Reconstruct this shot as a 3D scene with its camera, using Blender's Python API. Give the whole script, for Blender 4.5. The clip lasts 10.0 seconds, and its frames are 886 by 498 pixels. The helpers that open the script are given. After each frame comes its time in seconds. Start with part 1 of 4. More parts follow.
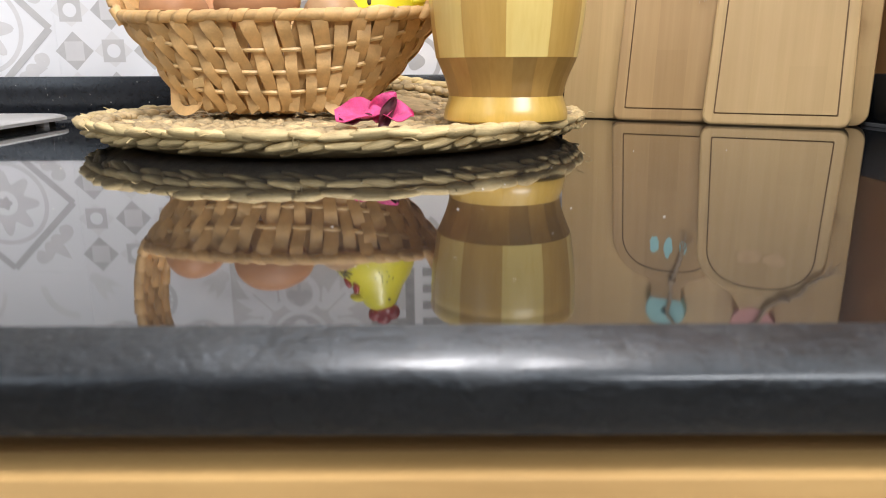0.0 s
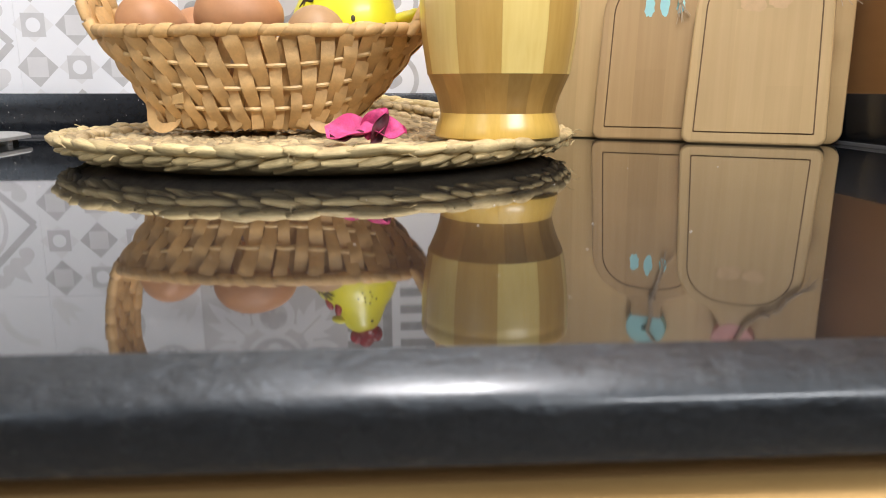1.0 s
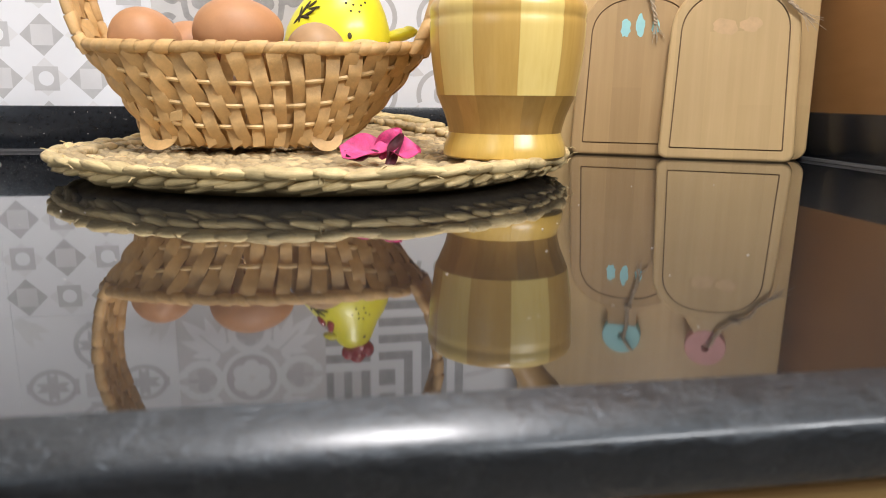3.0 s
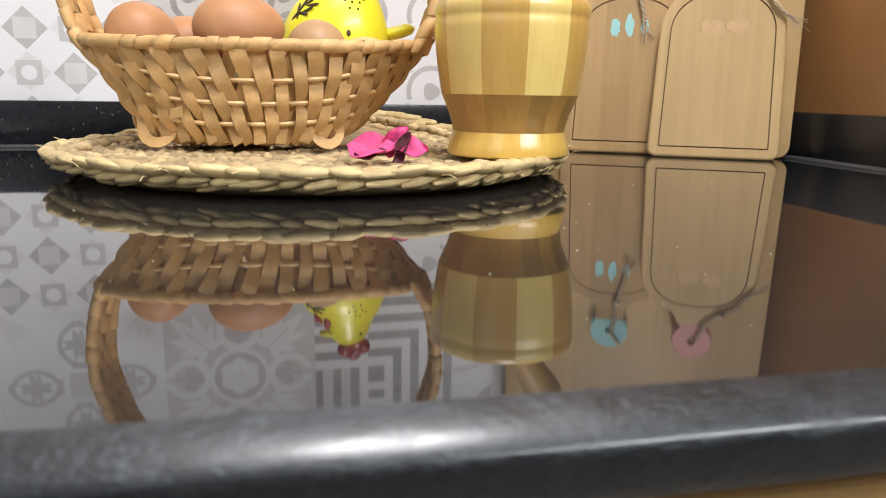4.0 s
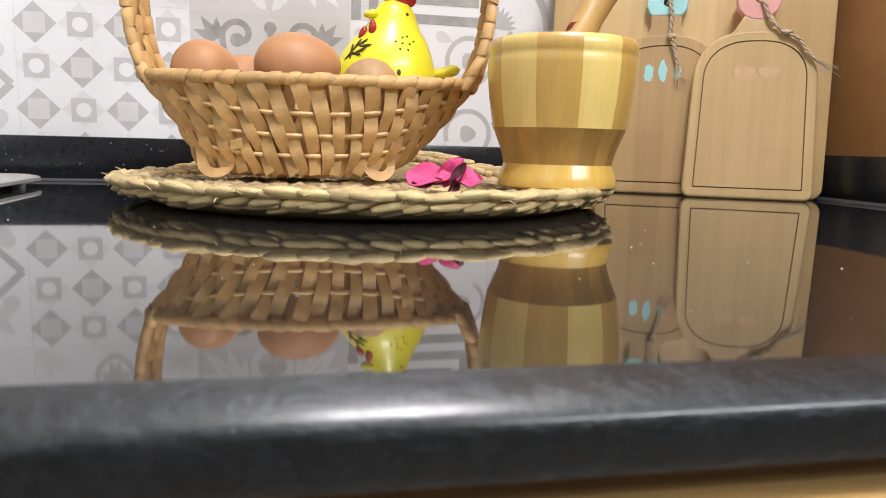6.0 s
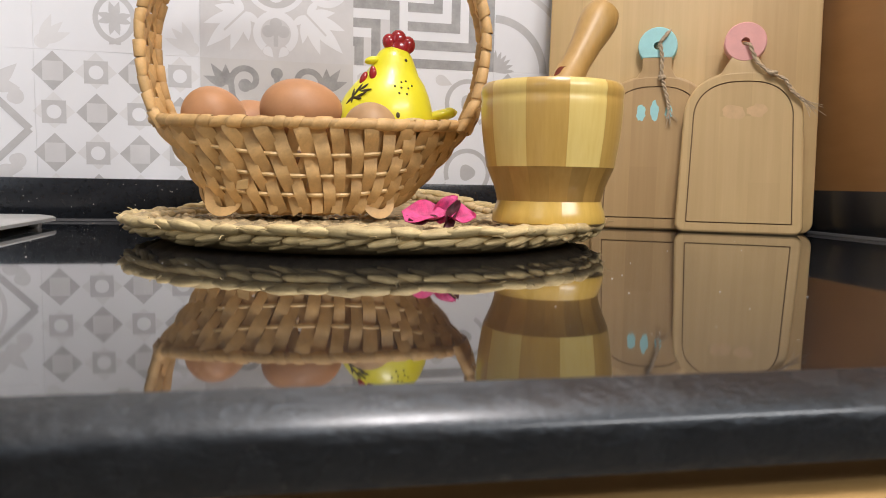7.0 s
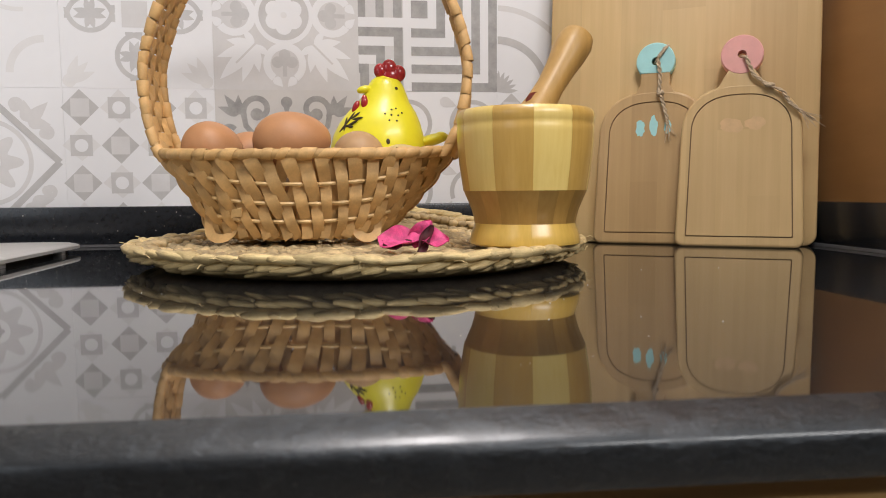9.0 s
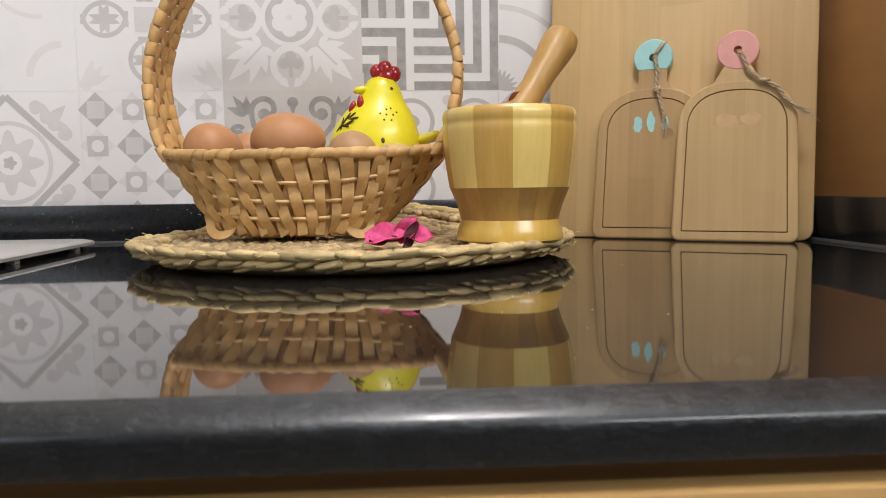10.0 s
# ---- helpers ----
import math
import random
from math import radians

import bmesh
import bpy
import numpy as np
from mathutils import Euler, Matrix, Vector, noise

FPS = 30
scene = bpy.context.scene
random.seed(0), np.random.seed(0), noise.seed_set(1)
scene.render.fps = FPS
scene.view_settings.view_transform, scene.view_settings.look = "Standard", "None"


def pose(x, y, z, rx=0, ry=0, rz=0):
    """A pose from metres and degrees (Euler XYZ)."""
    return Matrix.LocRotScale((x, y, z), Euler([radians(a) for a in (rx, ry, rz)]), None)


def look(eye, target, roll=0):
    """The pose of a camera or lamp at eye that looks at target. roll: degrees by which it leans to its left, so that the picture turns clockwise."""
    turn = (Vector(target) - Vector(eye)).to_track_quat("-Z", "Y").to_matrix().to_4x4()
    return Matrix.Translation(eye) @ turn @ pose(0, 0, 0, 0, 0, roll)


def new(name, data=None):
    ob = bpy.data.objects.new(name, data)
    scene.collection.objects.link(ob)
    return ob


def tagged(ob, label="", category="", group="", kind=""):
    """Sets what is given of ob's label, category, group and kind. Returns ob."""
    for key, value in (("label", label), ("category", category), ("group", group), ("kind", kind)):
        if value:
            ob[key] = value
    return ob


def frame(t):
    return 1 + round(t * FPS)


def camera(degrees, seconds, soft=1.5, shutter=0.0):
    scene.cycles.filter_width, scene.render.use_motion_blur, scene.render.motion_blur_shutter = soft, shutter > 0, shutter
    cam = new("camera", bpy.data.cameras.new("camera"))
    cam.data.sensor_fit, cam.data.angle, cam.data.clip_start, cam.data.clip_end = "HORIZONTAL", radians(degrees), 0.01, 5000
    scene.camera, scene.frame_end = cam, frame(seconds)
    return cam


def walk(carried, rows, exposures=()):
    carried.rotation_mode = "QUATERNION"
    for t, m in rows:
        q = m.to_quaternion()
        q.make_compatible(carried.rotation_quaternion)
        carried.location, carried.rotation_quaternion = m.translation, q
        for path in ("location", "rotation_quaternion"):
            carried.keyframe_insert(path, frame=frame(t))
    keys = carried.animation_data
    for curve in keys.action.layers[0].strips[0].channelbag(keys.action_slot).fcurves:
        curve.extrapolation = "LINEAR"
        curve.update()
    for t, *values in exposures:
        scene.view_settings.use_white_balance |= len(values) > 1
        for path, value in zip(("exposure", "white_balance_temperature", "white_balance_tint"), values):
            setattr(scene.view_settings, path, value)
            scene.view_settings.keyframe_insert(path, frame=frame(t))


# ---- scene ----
cam = camera(64.0, 10.0, soft=0.95)
cam.data.dof.use_dof, cam.data.dof.focus_distance, cam.data.dof.aperture_fstop = True, 0.56, 19.0
PATH = [
    (0, 0.0599, -0.1265, 0.9497, 75.44, 0.29, -1.60),
    (0.5, 0.0487, -0.1231, 0.9454, 76.30, 0.34, -3.57),
    (1, 0.0387, -0.1168, 0.9465, 77.12, 0.00, -5.08),
    (1.5, 0.0237, -0.1166, 0.9481, 77.06, -0.50, -5.83),
    (2, 0.0118, -0.1189, 0.9514, 77.41, -0.94, -7.09),
    (2.5, 0.0004, -0.1166, 0.9531, 77.61, -0.79, -8.97),
    (4, -0.0342, -0.1123, 0.9568, 77.23, -0.93, -13.33),
    (4.5, -0.0484, -0.1101, 0.9549, 76.66, -1.65, -14.48),
    (5, -0.0561, -0.1089, 0.9509, 76.46, -1.42, -15.12),
    (5.5, -0.0638, -0.1114, 0.9426, 78.81, -1.57, -13.62),
    (7, -0.0594, -0.1383, 0.9430, 84.59, -1.00, -11.93),
    (7.5, -0.0476, -0.1451, 0.9474, 85.28, -0.48, -11.23),
    (8, -0.0364, -0.1482, 0.9498, 85.68, 0.02, -9.95),
    (8.5, -0.0246, -0.1615, 0.9527, 85.69, -0.07, -8.54),
    (9, -0.0090, -0.1647, 0.9542, 85.28, 0.46, -7.35),
    (9.5, 0.0044, -0.1725, 0.9554, 85.21, 0.49, -6.00),
    (10, 0.0212, -0.1839, 0.9556, 84.91, 0.82, -4.78),
]
EXPOSURES = [(0, .43, 6150, 11.5), (2.5, .40, 6250, 11.5), (5.5, .40, 6250, 11.5), (7, .05, 6400, 13), (8, -.10, 6500, 13), (10, -.14, 6500, 12.5)]
walk(cam, [(t, pose(*row)) for t, *row in PATH], EXPOSURES)

# ---- light ----
world = bpy.data.worlds.new("room_air")
scene.world = world
world.use_nodes = True
world.node_tree.nodes["Background"].inputs[0].default_value = (1.0, 0.93, 0.84, 1)
world.node_tree.nodes["Background"].inputs[1].default_value = 0.01


def area_lamp(name, eye, target, sx, sy, watts, colour):
    lamp = bpy.data.lights.new(name, "AREA")
    lamp.shape, lamp.size, lamp.size_y, lamp.energy, lamp.color = "RECTANGLE", sx, sy, watts, colour
    ob = new(name, lamp)
    ob.matrix_world = look(eye, target)
    return ob


bulb = bpy.data.lights.new("ceiling_lamp", "POINT")
bulb.energy, bulb.color, bulb.shadow_soft_size = 41, (1.0, 0.955, 0.93), 0.14
new("ceiling_lamp", bulb).location = (0.12, -0.28, 2.2)
area_lamp("side_lamp", (1.05, -1.5, 2.05), (0.1, 0.3, 0.95), 1.1, 0.22, 22, (0.98, 0.97, 0.94))

area_lamp("window_light", (-1.15, -1.25, 1.75), (-0.2, 0.5, 0.98), 0.5, 0.9, 3.4, (0.84, 0.93, 1.0))

# ---- materials ----


def nodes_of(name):
    m = bpy.data.materials.new(name)
    m.use_nodes = True
    nt = m.node_tree
    return m, nt, nt.nodes["Principled BSDF"]


def ramp(nt, fac, stops):
    r = nt.nodes.new("ShaderNodeValToRGB")
    el = r.color_ramp.elements
    while len(el) < len(stops):
        el.new(0.5)
    for e, (p, c) in zip(el, stops):
        e.position, e.color = p, (*c, 1)
    nt.links.new(fac, r.inputs[0])
    return r.outputs[0]


def mapped(nt, scale=(1, 1, 1), kind="Object"):
    tc = nt.nodes.new("ShaderNodeTexCoord")
    mp = nt.nodes.new("ShaderNodeMapping")
    mp.inputs["Scale"].default_value = scale
    nt.links.new(tc.outputs[kind], mp.inputs[0])
    return mp.outputs[0]


def noise_tex(nt, vec, scale, detail=4.0, rough=0.55):
    n = nt.nodes.new("ShaderNodeTexNoise")
    n.inputs["Scale"].default_value, n.inputs["Detail"].default_value, n.inputs["Roughness"].default_value = scale, detail, rough
    nt.links.new(vec, n.inputs["Vector"])
    return n.outputs["Fac"]


def bump(nt, bsdf, height, strength=0.2, dist=0.001):
    b = nt.nodes.new("ShaderNodeBump")
    b.inputs["Strength"].default_value, b.inputs["Distance"].default_value = strength, dist
    nt.links.new(height, b.inputs["Height"])
    nt.links.new(b.outputs[0], bsdf.inputs["Normal"])


def mix_colour(nt, fac, a, b, mode="MIX"):
    m = nt.nodes.new("ShaderNodeMix")
    m.data_type, m.blend_type = "RGBA", mode
    for sock, v in ((m.inputs[0], fac), (m.inputs[6], a), (m.inputs[7], b)):
        if isinstance(v, (int, float)):
            sock.default_value = v
        elif isinstance(v, tuple):
            sock.default_value = (*v, 1)
        else:
            nt.links.new(v, sock)
    return m.outputs[2]


def plain(name, colour, rough=0.5, var=0.12, scale=60, bumpy=0.0, coat=0.0, spec=0.5, metal=0.0, rand=0.0, sss=0.0):
    """Painted, fired or fibrous matter: one hue with mottling at two scales."""
    m, nt, b = nodes_of(name)
    v = mapped(nt)
    n1, n2 = noise_tex(nt, v, scale), noise_tex(nt, v, scale * 7, 3)
    lo, hi = tuple(c * (1 - var) for c in colour), tuple(min(1, c * (1 + var)) for c in colour)
    col = ramp(nt, n1, [(0.3, lo), (0.7, hi)])
    fine = ramp(nt, n2, [(0.25, (1 - var * 0.6,) * 3), (0.75, (1, 1, 1))])
    col = mix_colour(nt, 1.0, col, fine, "MULTIPLY")
    if rand:
        oi = nt.nodes.new("ShaderNodeObjectInfo")
        geo = nt.nodes.new("ShaderNodeNewGeometry")
        add = nt.nodes.new("ShaderNodeMath")
        add.operation = "ADD"
        nt.links.new(oi.outputs["Random"], add.inputs[0])
        nt.links.new(geo.outputs["Random Per Island"], add.inputs[1])
        fr = nt.nodes.new("ShaderNodeMath")
        fr.operation = "FRACT"
        nt.links.new(add.outputs[0], fr.inputs[0])
        col = mix_colour(nt, 1.0, col, ramp(nt, fr.outputs[0], [(0.0, (1 - rand,) * 3), (1.0, (1 + rand * 0.25, 1 + rand * 0.2, 1 + rand * 0.1))]), "MULTIPLY")
    nt.links.new(col, b.inputs["Base Color"])
    b.inputs["Roughness"].default_value = rough
    b.inputs["Metallic"].default_value = metal
    b.inputs["Specular IOR Level"].default_value = spec
    b.inputs["Coat Weight"].default_value = coat
    b.inputs["Coat Roughness"].default_value = 0.12
    if sss:
        b.inputs["Subsurface Weight"].default_value = sss
        b.inputs["Subsurface Radius"].default_value = (0.004, 0.002, 0.001)
    if bumpy:
        bump(nt, b, n2, bumpy, 0.0008)
    return m


def wood(name, dark, light, strip=0.0, axis="X", rough=0.5, coat=0.0, grain=(260, 260, 9), rand=0.0):
    """Wood or laminated bamboo: fine grain along one axis, and joined strips of uneven tone across it."""
    m, nt, b = nodes_of(name)
    g = mapped(nt, grain)
    n1 = noise_tex(nt, g, 1.0, 5, 0.6)
    n2 = noise_tex(nt, mapped(nt, (9, 9, 5)), 1.0, 3)
    col = ramp(nt, n1, [(0.25, dark), (0.75, light)])
    col = mix_colour(nt, 1.0, col, ramp(nt, n2, [(0.3, (0.88, 0.86, 0.84)), (0.7, (1.05, 1.04, 1.02))]), "MULTIPLY")
    if strip:
        sep = nt.nodes.new("ShaderNodeSeparateXYZ")
        nt.links.new(mapped(nt), sep.inputs[0])
        along = nt.nodes.new("ShaderNodeMath")
        along.operation = "FLOOR"
        div = nt.nodes.new("ShaderNodeMath")
        div.operation = "DIVIDE"
        div.inputs[1].default_value = strip
        nt.links.new(sep.outputs[axis], div.inputs[0])
        nt.links.new(div.outputs[0], along.inputs[0])
        zc = nt.nodes.new("ShaderNodeMath")
        zc.operation = "MULTIPLY_ADD"
        zc.inputs[1].default_value = 7.31
        nt.links.new(along.outputs[0], zc.inputs[0])
        zf = nt.nodes.new("ShaderNodeMath")
        zf.operation = "FLOOR"
        zd = nt.nodes.new("ShaderNodeMath")
        zd.operation = "DIVIDE"
        zd.inputs[1].default_value = 0.23
        sh = nt.nodes.new("ShaderNodeMath")
        sh.operation = "MULTIPLY_ADD"
        sh.inputs[1].default_value = 0.061
        nt.links.new(along.outputs[0], sh.inputs[0])
        nt.links.new(sep.outputs["Z"], sh.inputs[2])
        nt.links.new(sh.outputs[0], zd.inputs[0])
        nt.links.new(zd.outputs[0], zf.inputs[0])
        nt.links.new(zf.outputs[0], zc.inputs[2])
        wn = nt.nodes.new("ShaderNodeTexWhiteNoise")
        wn.noise_dimensions = "1D"
        nt.links.new(zc.outputs[0], wn.inputs["W"])
        col = mix_colour(nt, 1.0, col, ramp(nt, wn.outputs["Value"], [(0.0, (0.87, 0.85, 0.83)), (0.25, (0.945, 0.935, 0.925)), (0.6, (0.99, 0.985, 0.98)), (1.0, (1.04, 1.035, 1.025))]), "MULTIPLY")
    if rand:
        oi = nt.nodes.new("ShaderNodeObjectInfo")
        col = mix_colour(nt, 1.0, col, ramp(nt, oi.outputs["Random"], [(0.0, (1 - rand,) * 3), (1.0, (1.05,) * 3)]), "MULTIPLY")
    nt.links.new(col, b.inputs["Base Color"])
    b.inputs["Roughness"].default_value = rough
    b.inputs["Coat Weight"].default_value = coat
    b.inputs["Coat Roughness"].default_value = 0.27
    bump(nt, b, n1, 0.05, 0.0003)
    return m


def stone(name, edge=False):
    """Polished black granite: near black with fine pale flecks and a thin film of dust."""
    m, nt, b = nodes_of(name)
    v = mapped(nt)
    n1 = noise_tex(nt, v, 900, 2)
    n2 = noise_tex(nt, v, 14, 4)
    vo = nt.nodes.new("ShaderNodeTexVoronoi")
    vo.inputs["Scale"].default_value = 420
    nt.links.new(v, vo.inputs["Vector"])
    fleck = ramp(nt, vo.outputs["Distance"], [(0.0, (0.045, 0.046, 0.05)), (0.16, (0.015, 0.016, 0.018)), (1.0, (0.011, 0.012, 0.014))])
    col = mix_colour(nt, 1.0, fleck, ramp(nt, n1, [(0.3, (0.6, 0.6, 0.6)), (0.8, (1.6, 1.6, 1.6))]), "MULTIPLY")
    nt.links.new(col, b.inputs["Base Color"])
    rr = ramp(nt, n2, [(0.3, (0.34,) * 3), (0.75, (0.48,) * 3)]) if edge else ramp(nt, n2, [(0.3, (0.02,) * 3), (0.75, (0.05,) * 3)])
    nt.links.new(rr, b.inputs["Roughness"])
    b.inputs["IOR"].default_value = 1.55
    if edge:
        worn = noise_tex(nt, mapped(nt, (0.6, 1, 1)), 150, 5, 0.65)
        bump(nt, b, worn, 0.75, 0.0018)
        b.inputs["IOR"].default_value = 1.45
        b.inputs["Coat Weight"].default_value = 0.72
        # cool tints put the lamplight's bluish cast into the edge's highlights
        b.inputs["Coat Tint"].default_value = (0.90, 0.95, 1.0, 1)
        b.inputs["Specular Tint"].default_value = (0.80, 0.90, 1.0, 1)
        nt.links.new(ramp(nt, noise_tex(nt, v, 70, 4), [(0.3, (0.12,) * 3), (0.7, (0.36,) * 3)]), b.inputs["Coat Roughness"])
        dust = ramp(nt, noise_tex(nt, v, 35, 5, 0.7), [(0.35, (0.55, 0.54, 0.52)), (0.75, (0.95, 0.93, 0.90))])
        nt.links.new(mix_colour(nt, 1.0, col, dust, "MULTIPLY"), b.inputs["Base Color"])
    else:
        b.inputs["Coat Weight"].default_value, b.inputs["Coat Roughness"].default_value, b.inputs["Coat IOR"].default_value = 0.34, 0.03, 1.6
    return m


def fibre(name, dark, light):
    """Dried leaf strands: long fine streaks along the strand, tone varying from strand to strand."""
    m, nt, b = nodes_of(name)
    streak = noise_tex(nt, mapped(nt, (45, 900, 900)), 1.0, 5, 0.65)
    patch = noise_tex(nt, mapped(nt, (90, 90, 90)), 1.0, 3)
    col = ramp(nt, streak, [(0.28, dark), (0.55, light), (0.8, tuple(min(1, c * 1.12) for c in light))])
    col = mix_colour(nt, 1.0, col, ramp(nt, patch, [(0.3, (0.78, 0.76, 0.72)), (0.65, (1.05, 1.04, 1.0))]), "MULTIPLY")
    oi = nt.nodes.new("ShaderNodeObjectInfo")
    col = mix_colour(nt, 1.0, col, ramp(nt, oi.outputs["Random"], [(0.0, (0.74, 0.73, 0.70)), (0.6, (0.97, 0.97, 0.95)), (1.0, (1.08, 1.07, 1.02))]), "MULTIPLY")
    nt.links.new(col, b.inputs["Base Color"])
    b.inputs["Roughness"].default_value = 0.58
    bump(nt, b, streak, 0.35, 0.0010)
    return m


GRANITE = stone("black_granite")
GRANITE_EDGE = stone("honed_granite_edge", True)
GRANITE_UP = plain("satin_black_granite", (0.014, 0.016, 0.020), 0.22, 0.25, 300, 0.0, 0.0, 0.5)
TILE = plain("glazed_tile", (0.80, 0.815, 0.845), 0.28, 0.03, 8, 0.0)
PRINT_PALE = plain("pale_print", (0.655, 0.655, 0.665), 0.3, 0.05, 30)
PRINT_FAINT = plain("faint_print", (0.735, 0.74, 0.752), 0.3, 0.04, 30)
PRINT_MID = plain("grey_print", (0.515, 0.515, 0.520), 0.3, 0.08, 40)
PRINT_SOFT = plain("soft_grey_print", (0.565, 0.567, 0.575), 0.3, 0.06, 40)
PRINT_DARK = plain("dark_print", (0.385, 0.385, 0.385), 0.3, 0.20, 70)
PRINT_GROUND = plain("ground_print", (0.62, 0.615, 0.61), 0.3, 0.05, 18)
ROOM_PAINT = plain("room_paint", (0.36, 0.335, 0.305), 0.7, 0.04, 6)
WALL_PAINT = plain("wall_paint", (0.72, 0.69, 0.64), 0.7, 0.04, 6)
BROWN_PANEL = wood("brown_panel", (0.30, 0.15, 0.050), (0.37, 0.19, 0.068), 0, "X", 0.45, 0.1, (30, 8, 30))
CABINET_WOOD = wood("honey_wood", (0.50, 0.31, 0.115), (0.66, 0.44, 0.185), 0, "X", 0.4, 0.3, (6, 90, 90))
# brown that stands for the overhang's shade on the rail; also the plinth
RAIL_SHADE_PLINTH_WOOD = wood("rail_shade_plinth_wood", (0.36, 0.205, 0.075), (0.46, 0.28, 0.11), 0, "X", 0.5, 0.1, (6, 90, 90))
FLOOR_TILE = plain("floor_tile", (0.26, 0.24, 0.21), 0.4, 0.08, 4)
BAMBOO = wood("bamboo_board", (0.49, 0.335, 0.155), (0.55, 0.385, 0.19), 0.026, "X", 0.5, 0.05, (190, 190, 7))
BAMBOO_PALE = wood("pale_bamboo_board", (0.62, 0.45, 0.215), (0.69, 0.51, 0.26), 0.027, "X", 0.5, 0.05, (190, 190, 7))
BAMBOO_WIDE = wood("bamboo_slab", (0.58, 0.415, 0.19), (0.65, 0.475, 0.235), 0.040, "X", 0.5, 0.05, (190, 190, 7))
# groove walls and floor, darker brown than the board around them
GROOVE = wood("dark_groove", (0.20, 0.12, 0.055), (0.30, 0.19, 0.09), 0, "X", 0.7)
TEAL = plain("teal_paint", (0.40, 0.76, 0.78), 0.5, 0.06, 80)
PINK = plain("pink_paint", (0.80, 0.41, 0.38), 0.5, 0.06, 80)
PINK_FADED = plain("faded_pink_paint", (0.665, 0.462, 0.243), 0.55, 0.10, 90)
STAVE_LIGHT = wood("light_bamboo", (0.84, 0.63, 0.185), (0.92, 0.73, 0.26), 0, "X", 0.34, 0.7, rand=0.06)
STAVE_TAN = wood("tan_bamboo", (0.62, 0.385, 0.09), (0.72, 0.475, 0.13), 0, "X", 0.34, 0.7, rand=0.10)
STAVE_DARK = wood("dark_bamboo", (0.41, 0.23, 0.052), (0.51, 0.31, 0.085), 0, "X", 0.4, 0.2, rand=0.28)
PESTLE_WOOD = wood("pestle_bamboo", (0.47, 0.285, 0.08), (0.55, 0.345, 0.11), 0.011, "X", 0.45, 0.1)
STAVE_BASE = wood("amber_bamboo", (0.66, 0.43, 0.08), (0.78, 0.53, 0.125), 0, "X", 0.30, 0.8, rand=0.12)
CANE = plain("split_cane", (0.71, 0.455, 0.195), 0.5, 0.15, 90, 0.25, 0.0, 0.4, rand=0.20)
CANE_PALE = plain("round_cane", (0.76, 0.53, 0.25), 0.5, 0.12, 120, 0.15, rand=0.1)
SEAGRASS = fibre("dried_leaf_plait", (0.54, 0.405, 0.195), (0.78, 0.63, 0.345))
SEAGRASS_DARK = plain("dried_leaf_weave", (0.63, 0.49, 0.275), 0.68, 0.25, 90, 0.5, rand=0.45)
EGG_A = plain("brown_eggshell", (0.50, 0.25, 0.115), 0.5, 0.06, 90, 0.05, sss=0.06)
EGG_B = plain("tan_eggshell", (0.47, 0.29, 0.145), 0.5, 0.06, 90, 0.05, sss=0.06)
EGG_C = plain("pale_eggshell", (0.60, 0.46, 0.22), 0.45, 0.06, 90, 0.05, sss=0.08)
YELLOW = plain("yellow_glaze", (0.86, 0.80, 0.03), 0.34, 0.04, 40, 0.0, 0.2)
RED = plain("red_glaze", (0.42, 0.025, 0.03), 0.2, 0.1, 80, 0.0, 0.6)
RED_DULL = plain("dull_red_petal", (0.20, 0.035, 0.02), 0.6, 0.3, 160, 0.3)
BLACK = plain("dark_hollow", (0.05, 0.035, 0.01), 0.6, 0.2, 80)
MAGENTA = plain("dyed_petal", (0.72, 0.08, 0.26), 0.6, 0.35, 160, 0.5, sss=0.1)
PETAL_DARK = plain("dark_petal", (0.10, 0.018, 0.03), 0.6, 0.3, 120, 0.3)
JUTE = plain("jute_twine", (0.56, 0.45, 0.31), 0.8, 0.2, 300, 0.5)
STEEL = plain("brushed_steel", (0.62, 0.62, 0.61), 0.42, 0.06, 40, 0.0, metal=0.55)
CRUMB = plain("pale_crumb", (0.78, 0.74, 0.66), 0.8, 0.1, 200)
SEALANT = plain("grey_sealant", (0.05, 0.052, 0.056), 0.45, 0.1, 60)

# ---- builders ----


def part(name, bm, material, parent=None, label="", smooth=True):
    me = bpy.data.meshes.new(name)
    bmesh.ops.recalc_face_normals(bm, faces=bm.faces[:])
    bm.to_mesh(me)
    bm.free()
    for m in material if isinstance(material, (list, tuple)) else [material]:
        me.materials.append(m)
    for p in me.polygons:
        p.use_smooth = True
    me.set_sharp_from_angle(angle=radians(38 if smooth else 24))
    ob = new(name, me)
    ob.parent = parent
    if label:
        ob["label"] = label
    return ob


def thing(name, m, label, category, group="", kind=""):
    ob = new(name)
    ob.empty_display_size = 0.02
    ob.matrix_world = m
    return tagged(ob, label, category, group, kind)


def box_bm(x0, y0, z0, x1, y1, z1, bevel=0.0, seg=2, bm=None):
    bm = bm or bmesh.new()
    vs = [bm.verts.new((x, y, z)) for z in (z0, z1) for x, y in ((x0, y0), (x1, y0), (x1, y1), (x0, y1))]
    fs = [bm.faces.new([vs[i] for i in f]) for f in ((3, 2, 1, 0), (4, 5, 6, 7), (0, 1, 5, 4), (1, 2, 6, 5), (2, 3, 7, 6), (3, 0, 4, 7))]
    if bevel:
        es = {e for f in fs for e in f.edges}
        bmesh.ops.bevel(bm, geom=list(es), offset=bevel, segments=seg, profile=0.5, affect="EDGES")
    return bm


